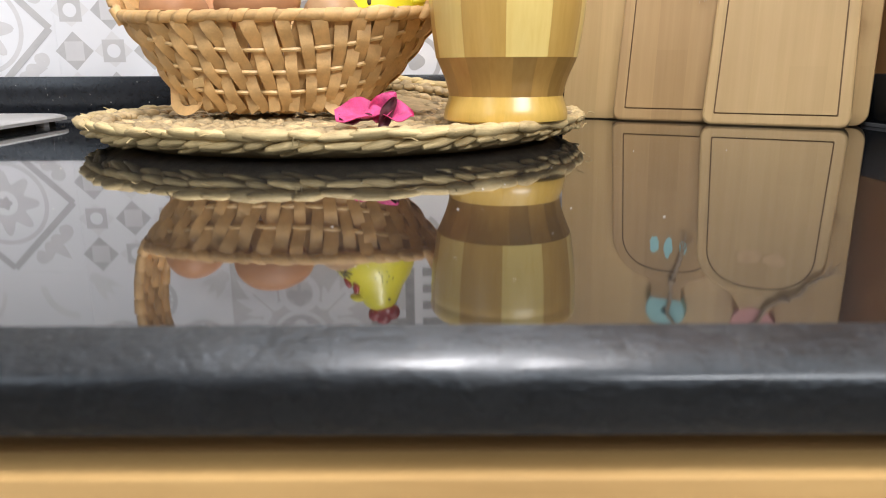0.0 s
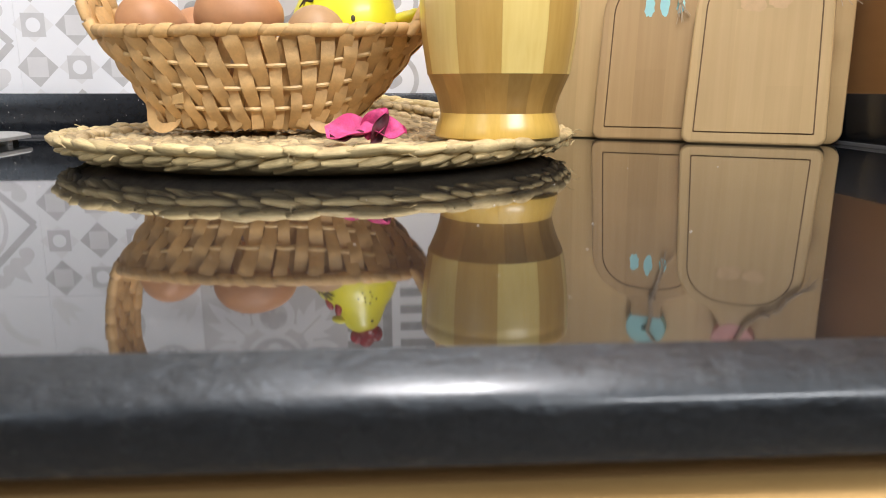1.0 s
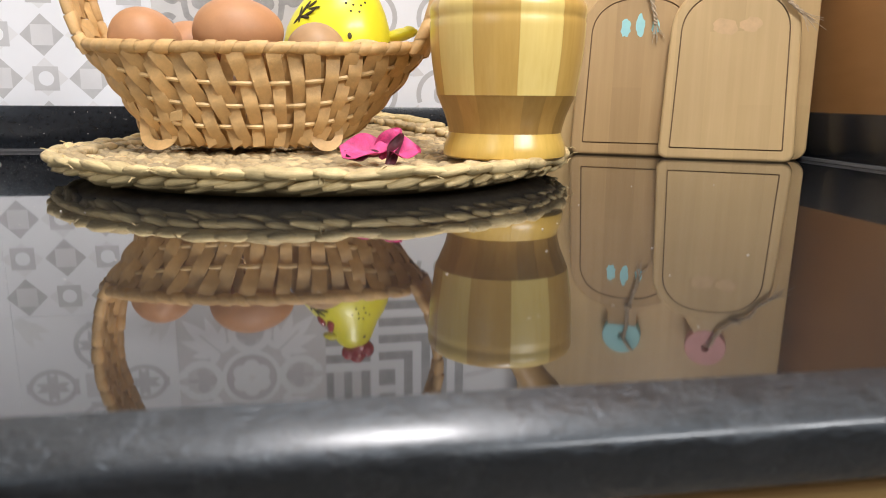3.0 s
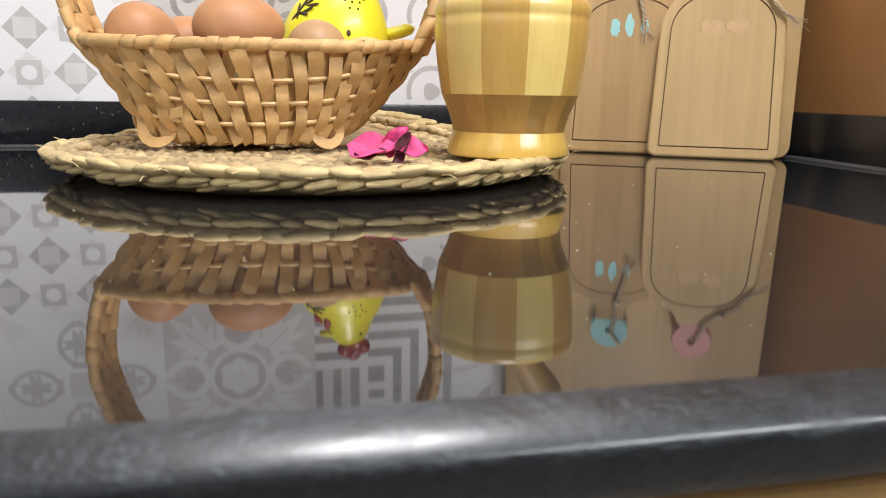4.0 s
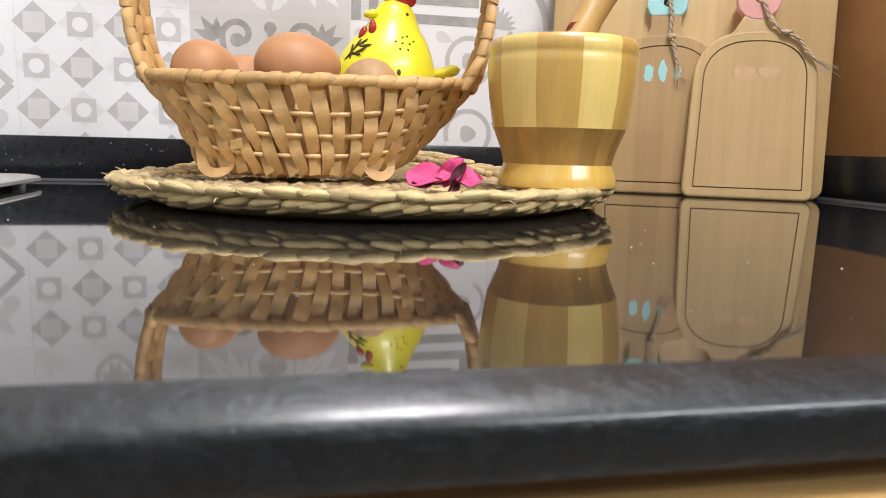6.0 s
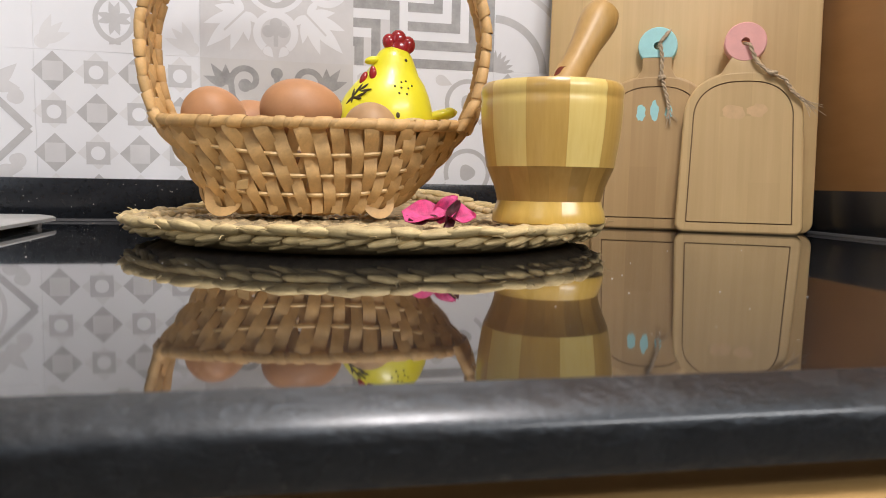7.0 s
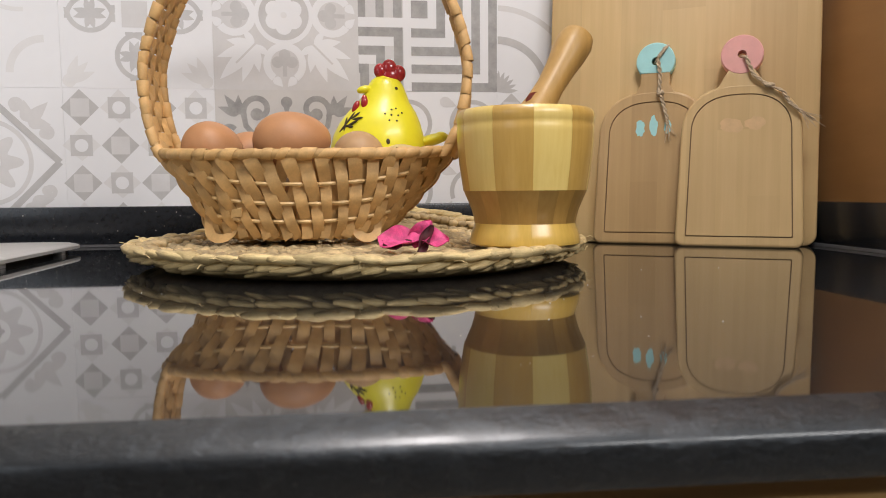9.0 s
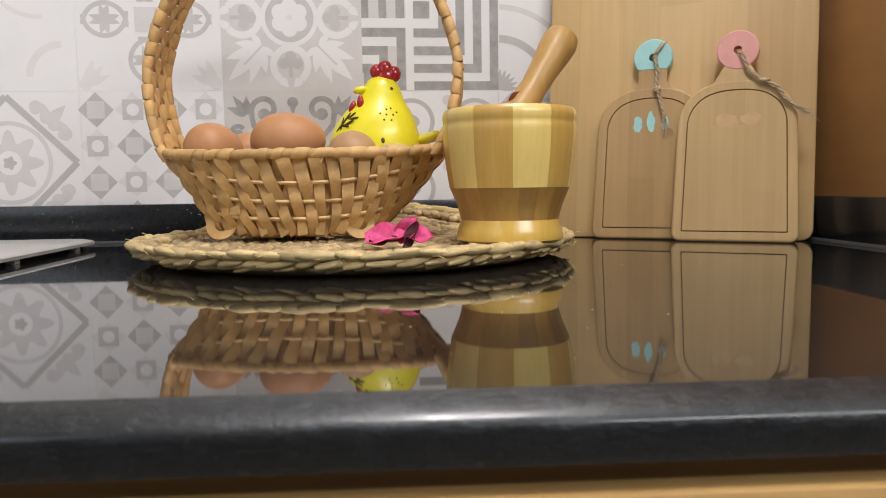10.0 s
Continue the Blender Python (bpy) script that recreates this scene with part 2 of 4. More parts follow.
def loft(bm, rings, cap0=True, cap1=True, closed=True, mats=None):
    """Skin over rings of points, each a list of as many Vectors."""
    vv = [[bm.verts.new(p) for p in r] for r in rings]
    n = len(vv[0])
    for k, (a, b) in enumerate(zip(vv, vv[1:])):
        for i in range(n if closed else n - 1):
            f = bm.faces.new((a[i], a[(i + 1) % n], b[(i + 1) % n], b[i]))
            if mats:
                f.material_index = mats[k]
    if cap0:
        bm.faces.new(vv[0][::-1])
    if cap1:
        bm.faces.new(vv[-1])
    return vv


def tube(bm, pts, radius, n=8, flat=1.0, up=None, cap=True, closed=False):
    """A tube along points; radius a number or a function of 0..1; flat squeezes it along its own normal."""
    pts = [Vector(p) for p in pts]
    rings = []
    last = None
    for i, p in enumerate(pts):
        a = pts[i - 1] if (i or closed) else p
        b = pts[(i + 1) % len(pts)] if (i < len(pts) - 1 or closed) else p
        d = (b - a).normalized()
        ref = up(i / (len(pts) - 1)) if up else (last or Vector((0.13, 0.21, 1)))
        side = d.cross(ref)
        if side.length < 1e-5:
            side = d.orthogonal()
        side.normalize()
        nor = side.cross(d).normalized()
        last = nor
        r = radius(i / (len(pts) - 1)) if callable(radius) else radius
        rings.append([p + side * (r * math.cos(t)) + nor * (r * flat * math.sin(t)) for t in (2 * math.pi * k / n for k in range(n))])
    if closed:
        rings.append(rings[0])
        vv = [[bm.verts.new(q) for q in r] for r in rings[:-1]]
        vv.append(vv[0])
        for a, b in zip(vv, vv[1:]):
            for i in range(n):
                bm.faces.new((a[i], a[(i + 1) % n], b[(i + 1) % n], b[i]))
        return bm
    loft(bm, rings, cap, cap)
    return bm


def lathe(bm, profile, n=48, a0=0.0, a1=2 * math.pi, centre=(0, 0)):
    full = abs(a1 - a0 - 2 * math.pi) < 1e-6
    k = n if full else n + 1
    rings = [[Vector((centre[0] + r * math.sin(a), centre[1] - r * math.cos(a), z)) for a in (a0 + (a1 - a0) * i / n for i in range(k))] for r, z in profile]
    loft(bm, rings, False, False, full)
    return bm


def slab_shape(bm, outline, y0, y1, bevel=0.0):
    """A plate with that outline (x, z), from y0 at its face back to y1, its face edge softened."""
    c = Vector((sum(p[0] for p in outline) / len(outline), 0, sum(p[1] for p in outline) / len(outline)))
    rings = []
    for inset, y in ((bevel, y0), (bevel * 0.3, y0 + bevel * 0.3), (0, y0 + bevel), (0, y1 - bevel), (bevel, y1)) if bevel else ((0, y0), (0, y1)):
        ring = []
        n = len(outline)
        for i, (x, z) in enumerate(outline):
            ax, az = outline[i - 1]
            bx, bz = outline[(i + 1) % n]
            t = Vector((bx - ax, bz - az))
            t.normalize()
            ring.append(Vector((x - t.y * inset, y, z + t.x * inset)))
        rings.append(ring)
    loft(bm, rings)
    return bm

# ---- the place: worktop, walls, room ----
TOP = 0.90
WALL_Y, UP_Y, RIGHT_X, UP_X = 0.603, 0.585, 0.436, 0.421


def structure(name, bm, material, label, category, smooth=False):
    ob = part(name, bm, material, None, "", smooth)
    return tagged(ob, label, category, "", "structure")


SKEW = 0.03  # the front edge runs slightly out of line with the wall


def worktop():
    bm = bmesh.new()
    t = 0.0200
    prof = [(WALL_Y, TOP - t), (0.001, TOP - t), (-0.0025, TOP - t + 0.0012), (-0.0035, TOP - t + 0.004),
            (-0.0036, TOP - 0.0092), (-0.0034, TOP - 0.0076), (-0.0028, TOP - 0.0064), (-0.0016, TOP - 0.0052), (0.0002, TOP - 0.0038), (0.0024, TOP - 0.0024), (0.0048, TOP - 0.0011),
            (0.0072, TOP), (0.0080, TOP), (0.2, TOP), (WALL_Y, TOP)]
    xs = [-1.4, -0.9, -0.5, -0.25, 0, 0.25, RIGHT_X]
    loft(bm, [[Vector((x, y - SKEW * x * max(0.0, 1 - y / 0.2), z)) for y, z in prof] for x in xs])
    ob = part("worktop", bm, [GRANITE, GRANITE_EDGE])
    for p in ob.data.polygons:
        p.use_smooth = abs(p.normal.z) < 0.9995
        p.material_index = 1 if p.center.y + SKEW * p.center.x < 0.0072 and abs(p.normal.x) < 0.5 else 0
    return tagged(ob, "polished black granite worktop with a rounded front edge", "worktop", "", "structure")


worktop()
structure("upstand_back", box_bm(-1.4, UP_Y, TOP, UP_X, WALL_Y, 0.9405, 0.0012), GRANITE_UP, "black granite upstand along the tiled wall", "upstand")
structure("upstand_right", box_bm(UP_X, -0.003, TOP, RIGHT_X, WALL_Y, 0.9412, 0.0012), GRANITE_UP, "black granite upstand along the brown wall", "upstand")
bm = bmesh.new()
tube(bm, [(-1.4, UP_Y, TOP), (-0.6, UP_Y, TOP), (UP_X, UP_Y, TOP)], 0.003, 8)
structure("sealant_back", bm, SEALANT, "thin grey sealant line at the foot of the upstand", "sealant", True)
bm = bmesh.new()
tube(bm, [(UP_X, 0.0, TOP), (UP_X, 0.3, TOP), (UP_X, UP_Y, TOP)], 0.003, 8)
structure("sealant_right", bm, SEALANT, "thin grey sealant line beside the brown wall", "sealant", True)

wall_back = structure("wall_back", box_bm(-1.6, WALL_Y + 0.006, 0, RIGHT_X + 0.2, WALL_Y + 0.15, 2.5), WALL_PAINT, "kitchen wall clad in pale patterned tiles", "wall")
structure("wall_right", box_bm(RIGHT_X, -0.02, 0, RIGHT_X + 0.12, WALL_Y + 0.006, 2.5), BROWN_PANEL, "smooth warm brown panelled wall beside the worktop", "wall")
structure("wall_left", box_bm(-1.75, -3.0, 0, -1.6, WALL_Y + 0.15, 2.5), ROOM_PAINT, "plain pale painted kitchen wall", "wall")
structure("wall_front", box_bm(-1.75, -3.15, 0, 1.95, -3.0, 2.5), ROOM_PAINT, "plain pale painted kitchen wall", "wall")
structure("wall_side", box_bm(1.8, -3.0, 0, 1.95, -0.02, 2.5), ROOM_PAINT, "plain pale painted kitchen wall", "wall")
structure("wall_return", box_bm(RIGHT_X + 0.12, -0.02, 0, 1.95, 0.12, 2.5), ROOM_PAINT, "plain pale painted kitchen wall", "wall")
structure("floor", box_bm(-1.75, -3.15, -0.1, 1.95, WALL_Y + 0.15, 0), FLOOR_TILE, "plain beige kitchen floor", "floor")
structure("ceiling", box_bm(-1.75, -3.15, 2.5, 1.95, WALL_Y + 0.15, 2.6), WALL_PAINT, "plain white kitchen ceiling", "ceiling")

cabinet = thing("base_cabinet", pose(0, 0, 0, 0, 0, -math.degrees(SKEW)), "honey-coloured wooden base cabinet under the black worktop", "cabinet")
part("body", box_bm(-1.38, 0.03, 0.08, 0.412, 0.55, TOP - 0.0208), CABINET_WOOD, cabinet, smooth=False)
# the rail's brown is the worktop's shadow put into its colour
part("rail", box_bm(-1.38, 0.0145, 0.855, 0.412, 0.03, TOP - 0.0218, 0.0008), RAIL_SHADE_PLINTH_WOOD, cabinet, "wooden rail under the worktop, browned to stand for its shade", False)
for x0, x1 in ((-1.395, -0.802), (-0.798, -0.202), (-0.198, 0.412)):
    part("drawer_front", box_bm(x0, -0.0040, 0.70, x1, 0.0073, 0.8728, 0.0012), CABINET_WOOD, cabinet, smooth=False)
    part("door", box_bm(x0, -0.0040, 0.085, x1, 0.0073, 0.696, 0.0012), CABINET_WOOD, cabinet, smooth=False)
part("plinth", box_bm(-1.38, 0.06, 0, 0.412, 0.08, 0.08), RAIL_SHADE_PLINTH_WOOD, cabinet, smooth=False)

# ---- patterned tiles ----
S = 0.1486
TX, TZ = -0.1473, 1.0602


class Print:
    """Flat printed shapes of one tone on a tile; unit square coordinates."""

    def __init__(self):
        self.bms, self.count = {}, 0

    def add(self, tone, pts, level=1):
        bm = self.bms.setdefault(tone, bmesh.new())
        self.count += 1
        vs = [bm.verts.new((x * S, -0.00009 * level - 0.0000005 * self.count, z * S)) for x, z in pts]
        return bm.faces.new(vs)

    def disc(self, tone, x, z, r, level=1, n=24, lobes=0, depth=0.0, a0=0.0):
        pts = []
        for k in range(n):
            a = 2 * math.pi * k / n
            q = r * (1 - depth * (0.5 - 0.5 * math.cos(lobes * (a - a0)))) if lobes else r
            pts.append((x + q * math.cos(a), z + q * math.sin(a)))
        self.add(tone, pts, level)

    def ring(self, tone, x, z, r0, r1, d0=0, d1=360, level=1, n=24):
        for k in range(n):
            a, b = (math.radians(d0 + (d1 - d0) * j / n) for j in (k, k + 1))
            self.add(tone, [(x + r * math.cos(t), z + r * math.sin(t)) for r, t in ((r0, a), (r1, a), (r1, b), (r0, b))], level)

    def bar(self, tone, x0, z0, x1, z1, level=1):
        self.add(tone, [(x0, z0), (x1, z0), (x1, z1), (x0, z1)], level)

    def line(self, tone, pts, w, level=1):
        pts = [Vector(q) for q in pts]
        sides = []
        for i, q in enumerate(pts):
            d = pts[min(i + 1, len(pts) - 1)] - pts[max(i - 1, 0)]
            d.normalize()
            n = Vector((-d.y, d.x)) * (w / 2)
            sides.append((q + n, q - n))
        for (a, b), (c, d) in zip(sides, sides[1:]):
            self.add(tone, [a, b, d, c], level)

    def petal(self, tone, x, z, deg, length, width, level=1, tip=0.6):
        a = math.radians(deg)
        pts = []
        for k in range(13):
            s = k / 12
            pts.append((s * length, width / 2 * math.sin(math.pi * s ** tip)))
        pts += [(p, -q) for p, q in pts[-2:0:-1]]
        self.add(tone, [(x + p * math.cos(a) - q * math.sin(a), z + p * math.sin(a) + q * math.cos(a)) for p, q in pts], level)

    def scroll(self, tone, x, z, r, turns, deg, w, hand=1, level=1):
        pts = []
        for k in range(22):
            s = k / 21
            a = math.radians(deg) + hand * turns * 2 * math.pi * s
            q = r * (1 - 0.70 * s)
            pts.append((x + q * math.cos(a), z + q * math.sin(a)))
        self.line(tone, pts, w, level)
        self.disc(tone, pts[-1][0], pts[-1][1], w * 1.1, level, 12)


def checker(p):
    for i in range(4):
        for j in range(4):
            x, z = 0.108 + 0.2545 * i, 0.100 + 0.2565 * j
            if (i + j) % 2:
                h = 0.124
                p.add(PRINT_MID, [(x - h, z), (x, z - h), (x + h, z), (x, z + h)] if x + h < 1 else [(x - h, z), (x, z - h), (0.998, z - 0.11), (0.998, z + 0.11), (x, z + h)])
                p.bar(PRINT_PALE, x - 0.061, z - 0.061, x + 0.061, z + 0.061, 2)
            else:
                h = min(0.125, 0.998 - x)
                p.add(PRINT_FAINT, [(x - 0.125, z), (x, z - 0.105), (x + h, z), (x, z + 0.125)])
                p.bar(PRINT_SOFT, x - 0.072, z - 0.072, x + 0.072, z + 0.072, 2)
                p.disc(TILE, x, z, 0.044, 3, 20)


def medallion(p):
    c, e, h = 0.5, 0.5, 0.465
    p.ring(PRINT_PALE, c, e, 0.265, 0.295, n=40)
    p.disc(PRINT_PALE, c, e, 0.235, 1, 64, 8, 0.40)
    p.disc(TILE, c, e, 0.085, 2)
    p.disc(PRINT_MID, c, e, 0.05, 3, 30, 5, 0.3)
    for sx in (-1, 1):
        for sz in (-1, 1):
            p.line(PRINT_MID, [(c + sx * h, e), (c, e + sz * h)], 0.045, 2)
            d = math.degrees(math.atan2(sz, sx))
            x, z = c + sx * 0.27, e + sz * 0.27
            for turn, ln in ((-52, 0.15), (0, 0.19), (52, 0.15)):
                p.petal(PRINT_PALE, x, z, d + turn, ln, 0.085, 1)
            for hand in (-1, 1):
                a = math.radians(d + hand * 78)
                qx, qz = x + 0.14 * math.cos(a), z + 0.14 * math.sin(a)
                p.scroll(PRINT_PALE, min(0.93, max(0.07, qx)), min(0.93, max(0.07, qz)), 0.05, 0.9, d - hand * 100, 0.032, hand, 1)


def trefoil(p, tone, x, z, deg, r, level):
    """Three round lobes and a short stalk that points along deg."""
    for q in (90, 180, 270):
        a = math.radians(deg + q)
        p.disc(tone, x + 0.95 * r * math.cos(a), z + 0.95 * r * math.sin(a), r * 0.78, level, 18)
    a = math.radians(deg)
    p.disc(tone, x, z, r * 0.62, level, 14)
    p.line(tone, [(x, z), (x + 1.9 * r * math.cos(a), z + 1.9 * r * math.sin(a))], r * 0.55, level)


def clover(p):
    """Four hoops with jagged clover leaves round a plain square."""
    p.bar(PRINT_PALE, 0.405, 0.41, 0.575, 0.585, 2)
    for x, z, deg in ((0.48, 0.215, 90), (0.20, 0.50, 0), (0.775, 0.50, 180), (0.48, 0.785, 270)):
        for side in (-1, 1):
            a = math.radians(deg + 180)
            ox, oz = -math.sin(a) * 0.035 * side, math.cos(a) * 0.035 * side
            p.ring(PRINT_SOFT, x + ox, z + oz, 0.132, 0.165, deg - 8 if side > 0 else deg - 180, deg + 180 if side > 0 else deg + 8, 1, 22)
        for q in range(4):
            b = math.radians(deg + 90 * q)
            for spread in (-17, 17):
                p.petal(PRINT_SOFT, x + 0.010 * math.cos(b), z + 0.010 * math.sin(b), deg + 90 * q + spread, 0.100, 0.048, 1, 0.62)
        p.disc(PRINT_SOFT, x, z, 0.030, 1, 12)
    for x, z in ((0.05, 0.05), (0.05, 0.95), (0.95, 0.05), (0.95, 0.95)):
        p.disc(PRINT_FAINT, x, z, 0.045, 1, 16)
    for x, z, d in ((0.0, 0.0, 45), (1.0, 0.0, 135), (0.0, 1.0, -45), (1.0, 1.0, 225)):
        for turn in (-24, 0, 24):
            p.petal(PRINT_FAINT, x + 0.06 * math.cos(math.radians(d)), z + 0.06 * math.sin(math.radians(d)), d + turn, 0.19, 0.06, 1, 0.8)


def rosette(p):
    """A six-lobed flower in a ring, with four ringed trefoils and four leafy corners."""
    p.bar(PRINT_PALE, 0.0, 0.0, 1.0, 1.0, 1)
    c = (0.485, 0.515)
    p.disc(TILE, *c, 0.205, 2, 40)
    p.disc(PRINT_SOFT, *c, 0.172, 3, 40)
    for k in range(6):
        a = math.radians(30 + 60 * k)
        p.disc(TILE, c[0] + 0.078 * math.cos(a), c[1] + 0.078 * math.sin(a), 0.057, 4, 20)
    p.disc(TILE, *c, 0.085, 4, 20)
    p.disc(PRINT_FAINT, *c, 0.022, 5, 12)
    for k in range(4):
        d = 90 * k
        a = math.radians(d)
        x, z = c[0] + 0.335 * math.cos(a), c[1] + 0.335 * math.sin(a)
        p.ring(TILE, x, z, 0.098, 0.148, d + 38, d + 322, 2, 30)
        for hand in (-1, 1):
            b = math.radians(d + hand * 38)
            p.petal(TILE, x + 0.12 * math.cos(b), z + 0.12 * math.sin(b), d - hand * 42, 0.085, 0.06, 2)
        trefoil(p, PRINT_SOFT, x - 0.012 * math.cos(a), z - 0.012 * math.sin(a), d, 0.052, 3)
        d += 45
        a = math.radians(d)
        x, z = c[0] + 0.27 * math.cos(a), c[1] + 0.27 * math.sin(a)
        p.petal(TILE, x, z, d, 0.36, 0.095, 2, 0.9)
        for hand in (-1, 1):
            for turn, ln, w in ((26, 0.27, 0.075), (54, 0.19, 0.065), (100, 0.13, 0.05)):
                p.petal(TILE, x + 0.02 * math.cos(a), z + 0.02 * math.sin(a), d + hand * turn, ln, w, 2, 0.85)
        p.line(PRINT_PALE, [(x, z), (x + 0.2 * math.cos(a), z + 0.2 * math.sin(a))], 0.014, 3)


def scrolls(p):
    p.bar(PRINT_GROUND, 0.0, 0.0, 1.0, 1.0, 1)
    for flip in (1, -1):
        e = 0.5 + flip * 0.5
        for sx in (-1, 1):
            x = 0.49 + sx * 0.195
            p.scroll(PRINT_DARK, x, e - flip * 0.140, 0.108, 0.88, flip * (90 - sx * 115), 0.040, sx * flip, 2)
            p.line(PRINT_DARK, [(x + sx * 0.100, e - flip * 0.185), (x + sx * 0.088, e - flip * 0.25), (x + sx * 0.02, e - flip * 0.33), (0.49, e - flip * 0.40)], 0.038, 2)
            p.scroll(PRINT_DARK, 0.49 + sx * 0.405, e - flip * 0.30, 0.055, 0.75, flip * (90 + sx * 60), 0.034, -sx * flip, 2)
            base = (0.49 + sx * 0.330, e - flip * 0.170)
            for d, ln in ((20, 0.15), (55, 0.165), (90, 0.135), (125, 0.10)):
                a = math.radians(d)
                p.petal(PRINT_DARK, *base, math.degrees(math.atan2(flip * math.sin(a), sx * math.cos(a))), ln, 0.062, 2)
        p.disc(PRINT_DARK, 0.49, e - flip * 0.085, 0.040, 2, 16)
        p.petal(PRINT_DARK, 0.49, e - flip * 0.09, -90 * flip, 0.09, 0.04, 2)
        p.petal(PRINT_DARK, 0.49, 0.5, 90 * flip, 0.2, 0.11, 2)


def fretwork(p):
    """Nested angles in two panels, parted by a pale stripe."""
    w = 0.0635
    p.bar(PRINT_PALE, 0, 0, 0.32, 1, 1)
    p.bar(TILE, 0.0, 0.455, 0.32, 0.515, 3)
    for x0, x1 in ((0.0, 0.052), (0.125, 0.182), (0.248, 0.311)):
        p.bar(PRINT_DARK, x0, 0.515, x1, 1.0, 2)
    for k, (right, top) in enumerate(((0.315, 0.447), (0.187, 0.317), (0.072, 0.190))):
        p.bar(TILE, 0.0, top, right + w, top + w, 2)
        p.bar(PRINT_DARK, 0.0, top - w, right, top, 3)
        p.bar(PRINT_DARK, right - w, 0.0, right, top - w, 3)
    p.bar(TILE, 0.32, 0, 0.376, 1, 4)
    p.bar(PRINT_DARK, 0.376, 0.515, 0.495, 0.637, 2)
    p.bar(PRINT_DARK, 0.376, 0.70, 0.495, 0.765, 2)
    for right, low in ((0.622, 0.380), (0.750, 0.252), (0.876, 0.126), (1.0, 0.0)):
        p.bar(PRINT_DARK, 0.376, low, right, low + w, 2)
        p.bar(PRINT_DARK, right - w, low + w, right, 1.0, 2)


def fans(p):
    """Quarter hoops and spoked fans growing from the corners."""
    for x, z, d in ((0.0, 0.0, 0), (1.0, 1.0, 180)):
        p.ring(PRINT_MID, x, z, 0.345, 0.40, d + 1, d + 89, 1, 26)
        p.ring(PRINT_PALE, x, z, 0.58, 0.62, d + 1, d + 89, 1, 26)
        for k in range(6):
            p.petal(PRINT_MID, x, z, d + 5 + 16 * k, 0.155, 0.030, 1, 1.3)
    p.petal(PRINT_MID, 0.22, 0.90, -60, 0.2, 0.10, 1)
    p.petal(PRINT_PALE, 0.75, 0.12, 120, 0.2, 0.10, 1)


def hoops(p):
    """Thin hoops round plain discs, with loose leaves between."""
    for x, z in ((0.35, 0.77), (0.82, 0.77), (0.35, 0.28), (0.82, 0.28)):
        p.ring(PRINT_MID, x, z, 0.140, 0.172, -60, 200, 1, 26)
        p.disc(PRINT_MID, x, z, 0.062, 1, 24, 3, 0.18)
    for x, z, d in ((0.03, 0.93, -25), (0.58, 0.94, -20), (0.03, 0.45, -25), (0.58, 0.45, -20), (0.10, 0.62, 40), (0.6, 0.1, 60)):
        p.petal(PRINT_PALE, x, z, d, 0.13, 0.075, 1)


def foliage(p):
    p.ring(PRINT_FAINT, 0.08, 0.12, 0.30, 0.332, 5, 100, 1, 24)
    for d in range(8, 100, 18):
        p.petal(PRINT_FAINT, 0.08, 0.12, d, 0.24, 0.06, 1, 0.9)
    p.ring(PRINT_FAINT, 0.75, 0.85, 0.32, 0.35, 180, 275, 1, 24)
    for d in (200, 225, 250):
        p.petal(PRINT_FAINT, 0.72, 0.88, d, 0.2, 0.09, 1)
    p.ring(PRINT_FAINT, 0.9, 0.1, 0.2, 0.25, 90, 180, 1, 20)


TILE_ROWS = ((foliage, fans, medallion, checker, scrolls, hoops, checker, rosette), (rosette, fretwork, foliage, clover, rosette, fretwork, fans, clover),
             (scrolls, medallion, fretwork, fans, checker, clover, scrolls, medallion))
tile_mesh = None
for j, kinds in enumerate(TILE_ROWS):
    for i, kind in enumerate(kinds):
        k = i - 4
        x = TX + S * k
        if x > RIGHT_X - 0.02:
            continue
        w = min(S, RIGHT_X - x) - 0.0002
        if tile_mesh is None or w < S - 0.001:
            tile = part("tile", box_bm(0.00005, 0.0, 0.00005, w + 0.0001, 0.0065, S - 0.00005, 0.00018, 1), TILE, wall_back, "", False)
            tile_mesh = tile.data if w > S - 0.001 else tile_mesh
        else:
            tile = new("tile", tile_mesh)
            tile.parent = wall_back
        tile.location = (x, WALL_Y, TZ - S + S * j)
        if w > S - 0.001:
            p = Print()
            kind(p)
            for tone, bm in p.bms.items():
                ob = part("printed_ornament", bm, tone, tile, "", False)

# ---- boards leaning across the corner ----
SLANT = -30.0


def board_pose(offset, lean):
    """Foot of a board at that distance along the corner's diagonal, turned to face the room and leaning back."""
    s = math.radians(SLANT)
    return pose(-math.sin(s) * offset, math.cos(s) * offset, TOP + 0.0005) @ pose(0, 0, 0, 0, 0, SLANT) @ pose(0, 0, 0, -lean, 0, 0)


def rounded(x0, z0, x1, z1, r, n=6):
    pts = []
    for cx, cz, a in ((x1 - r, z0 + r, -90), (x1 - r, z1 - r, 0), (x0 + r, z1 - r, 90), (x0 + r, z0 + r, 180)):
        pts += [(cx + r * math.cos(math.radians(a + 90 * k / n)), cz + r * math.sin(math.radians(a + 90 * k / n))) for k in range(n + 1)]
    return pts


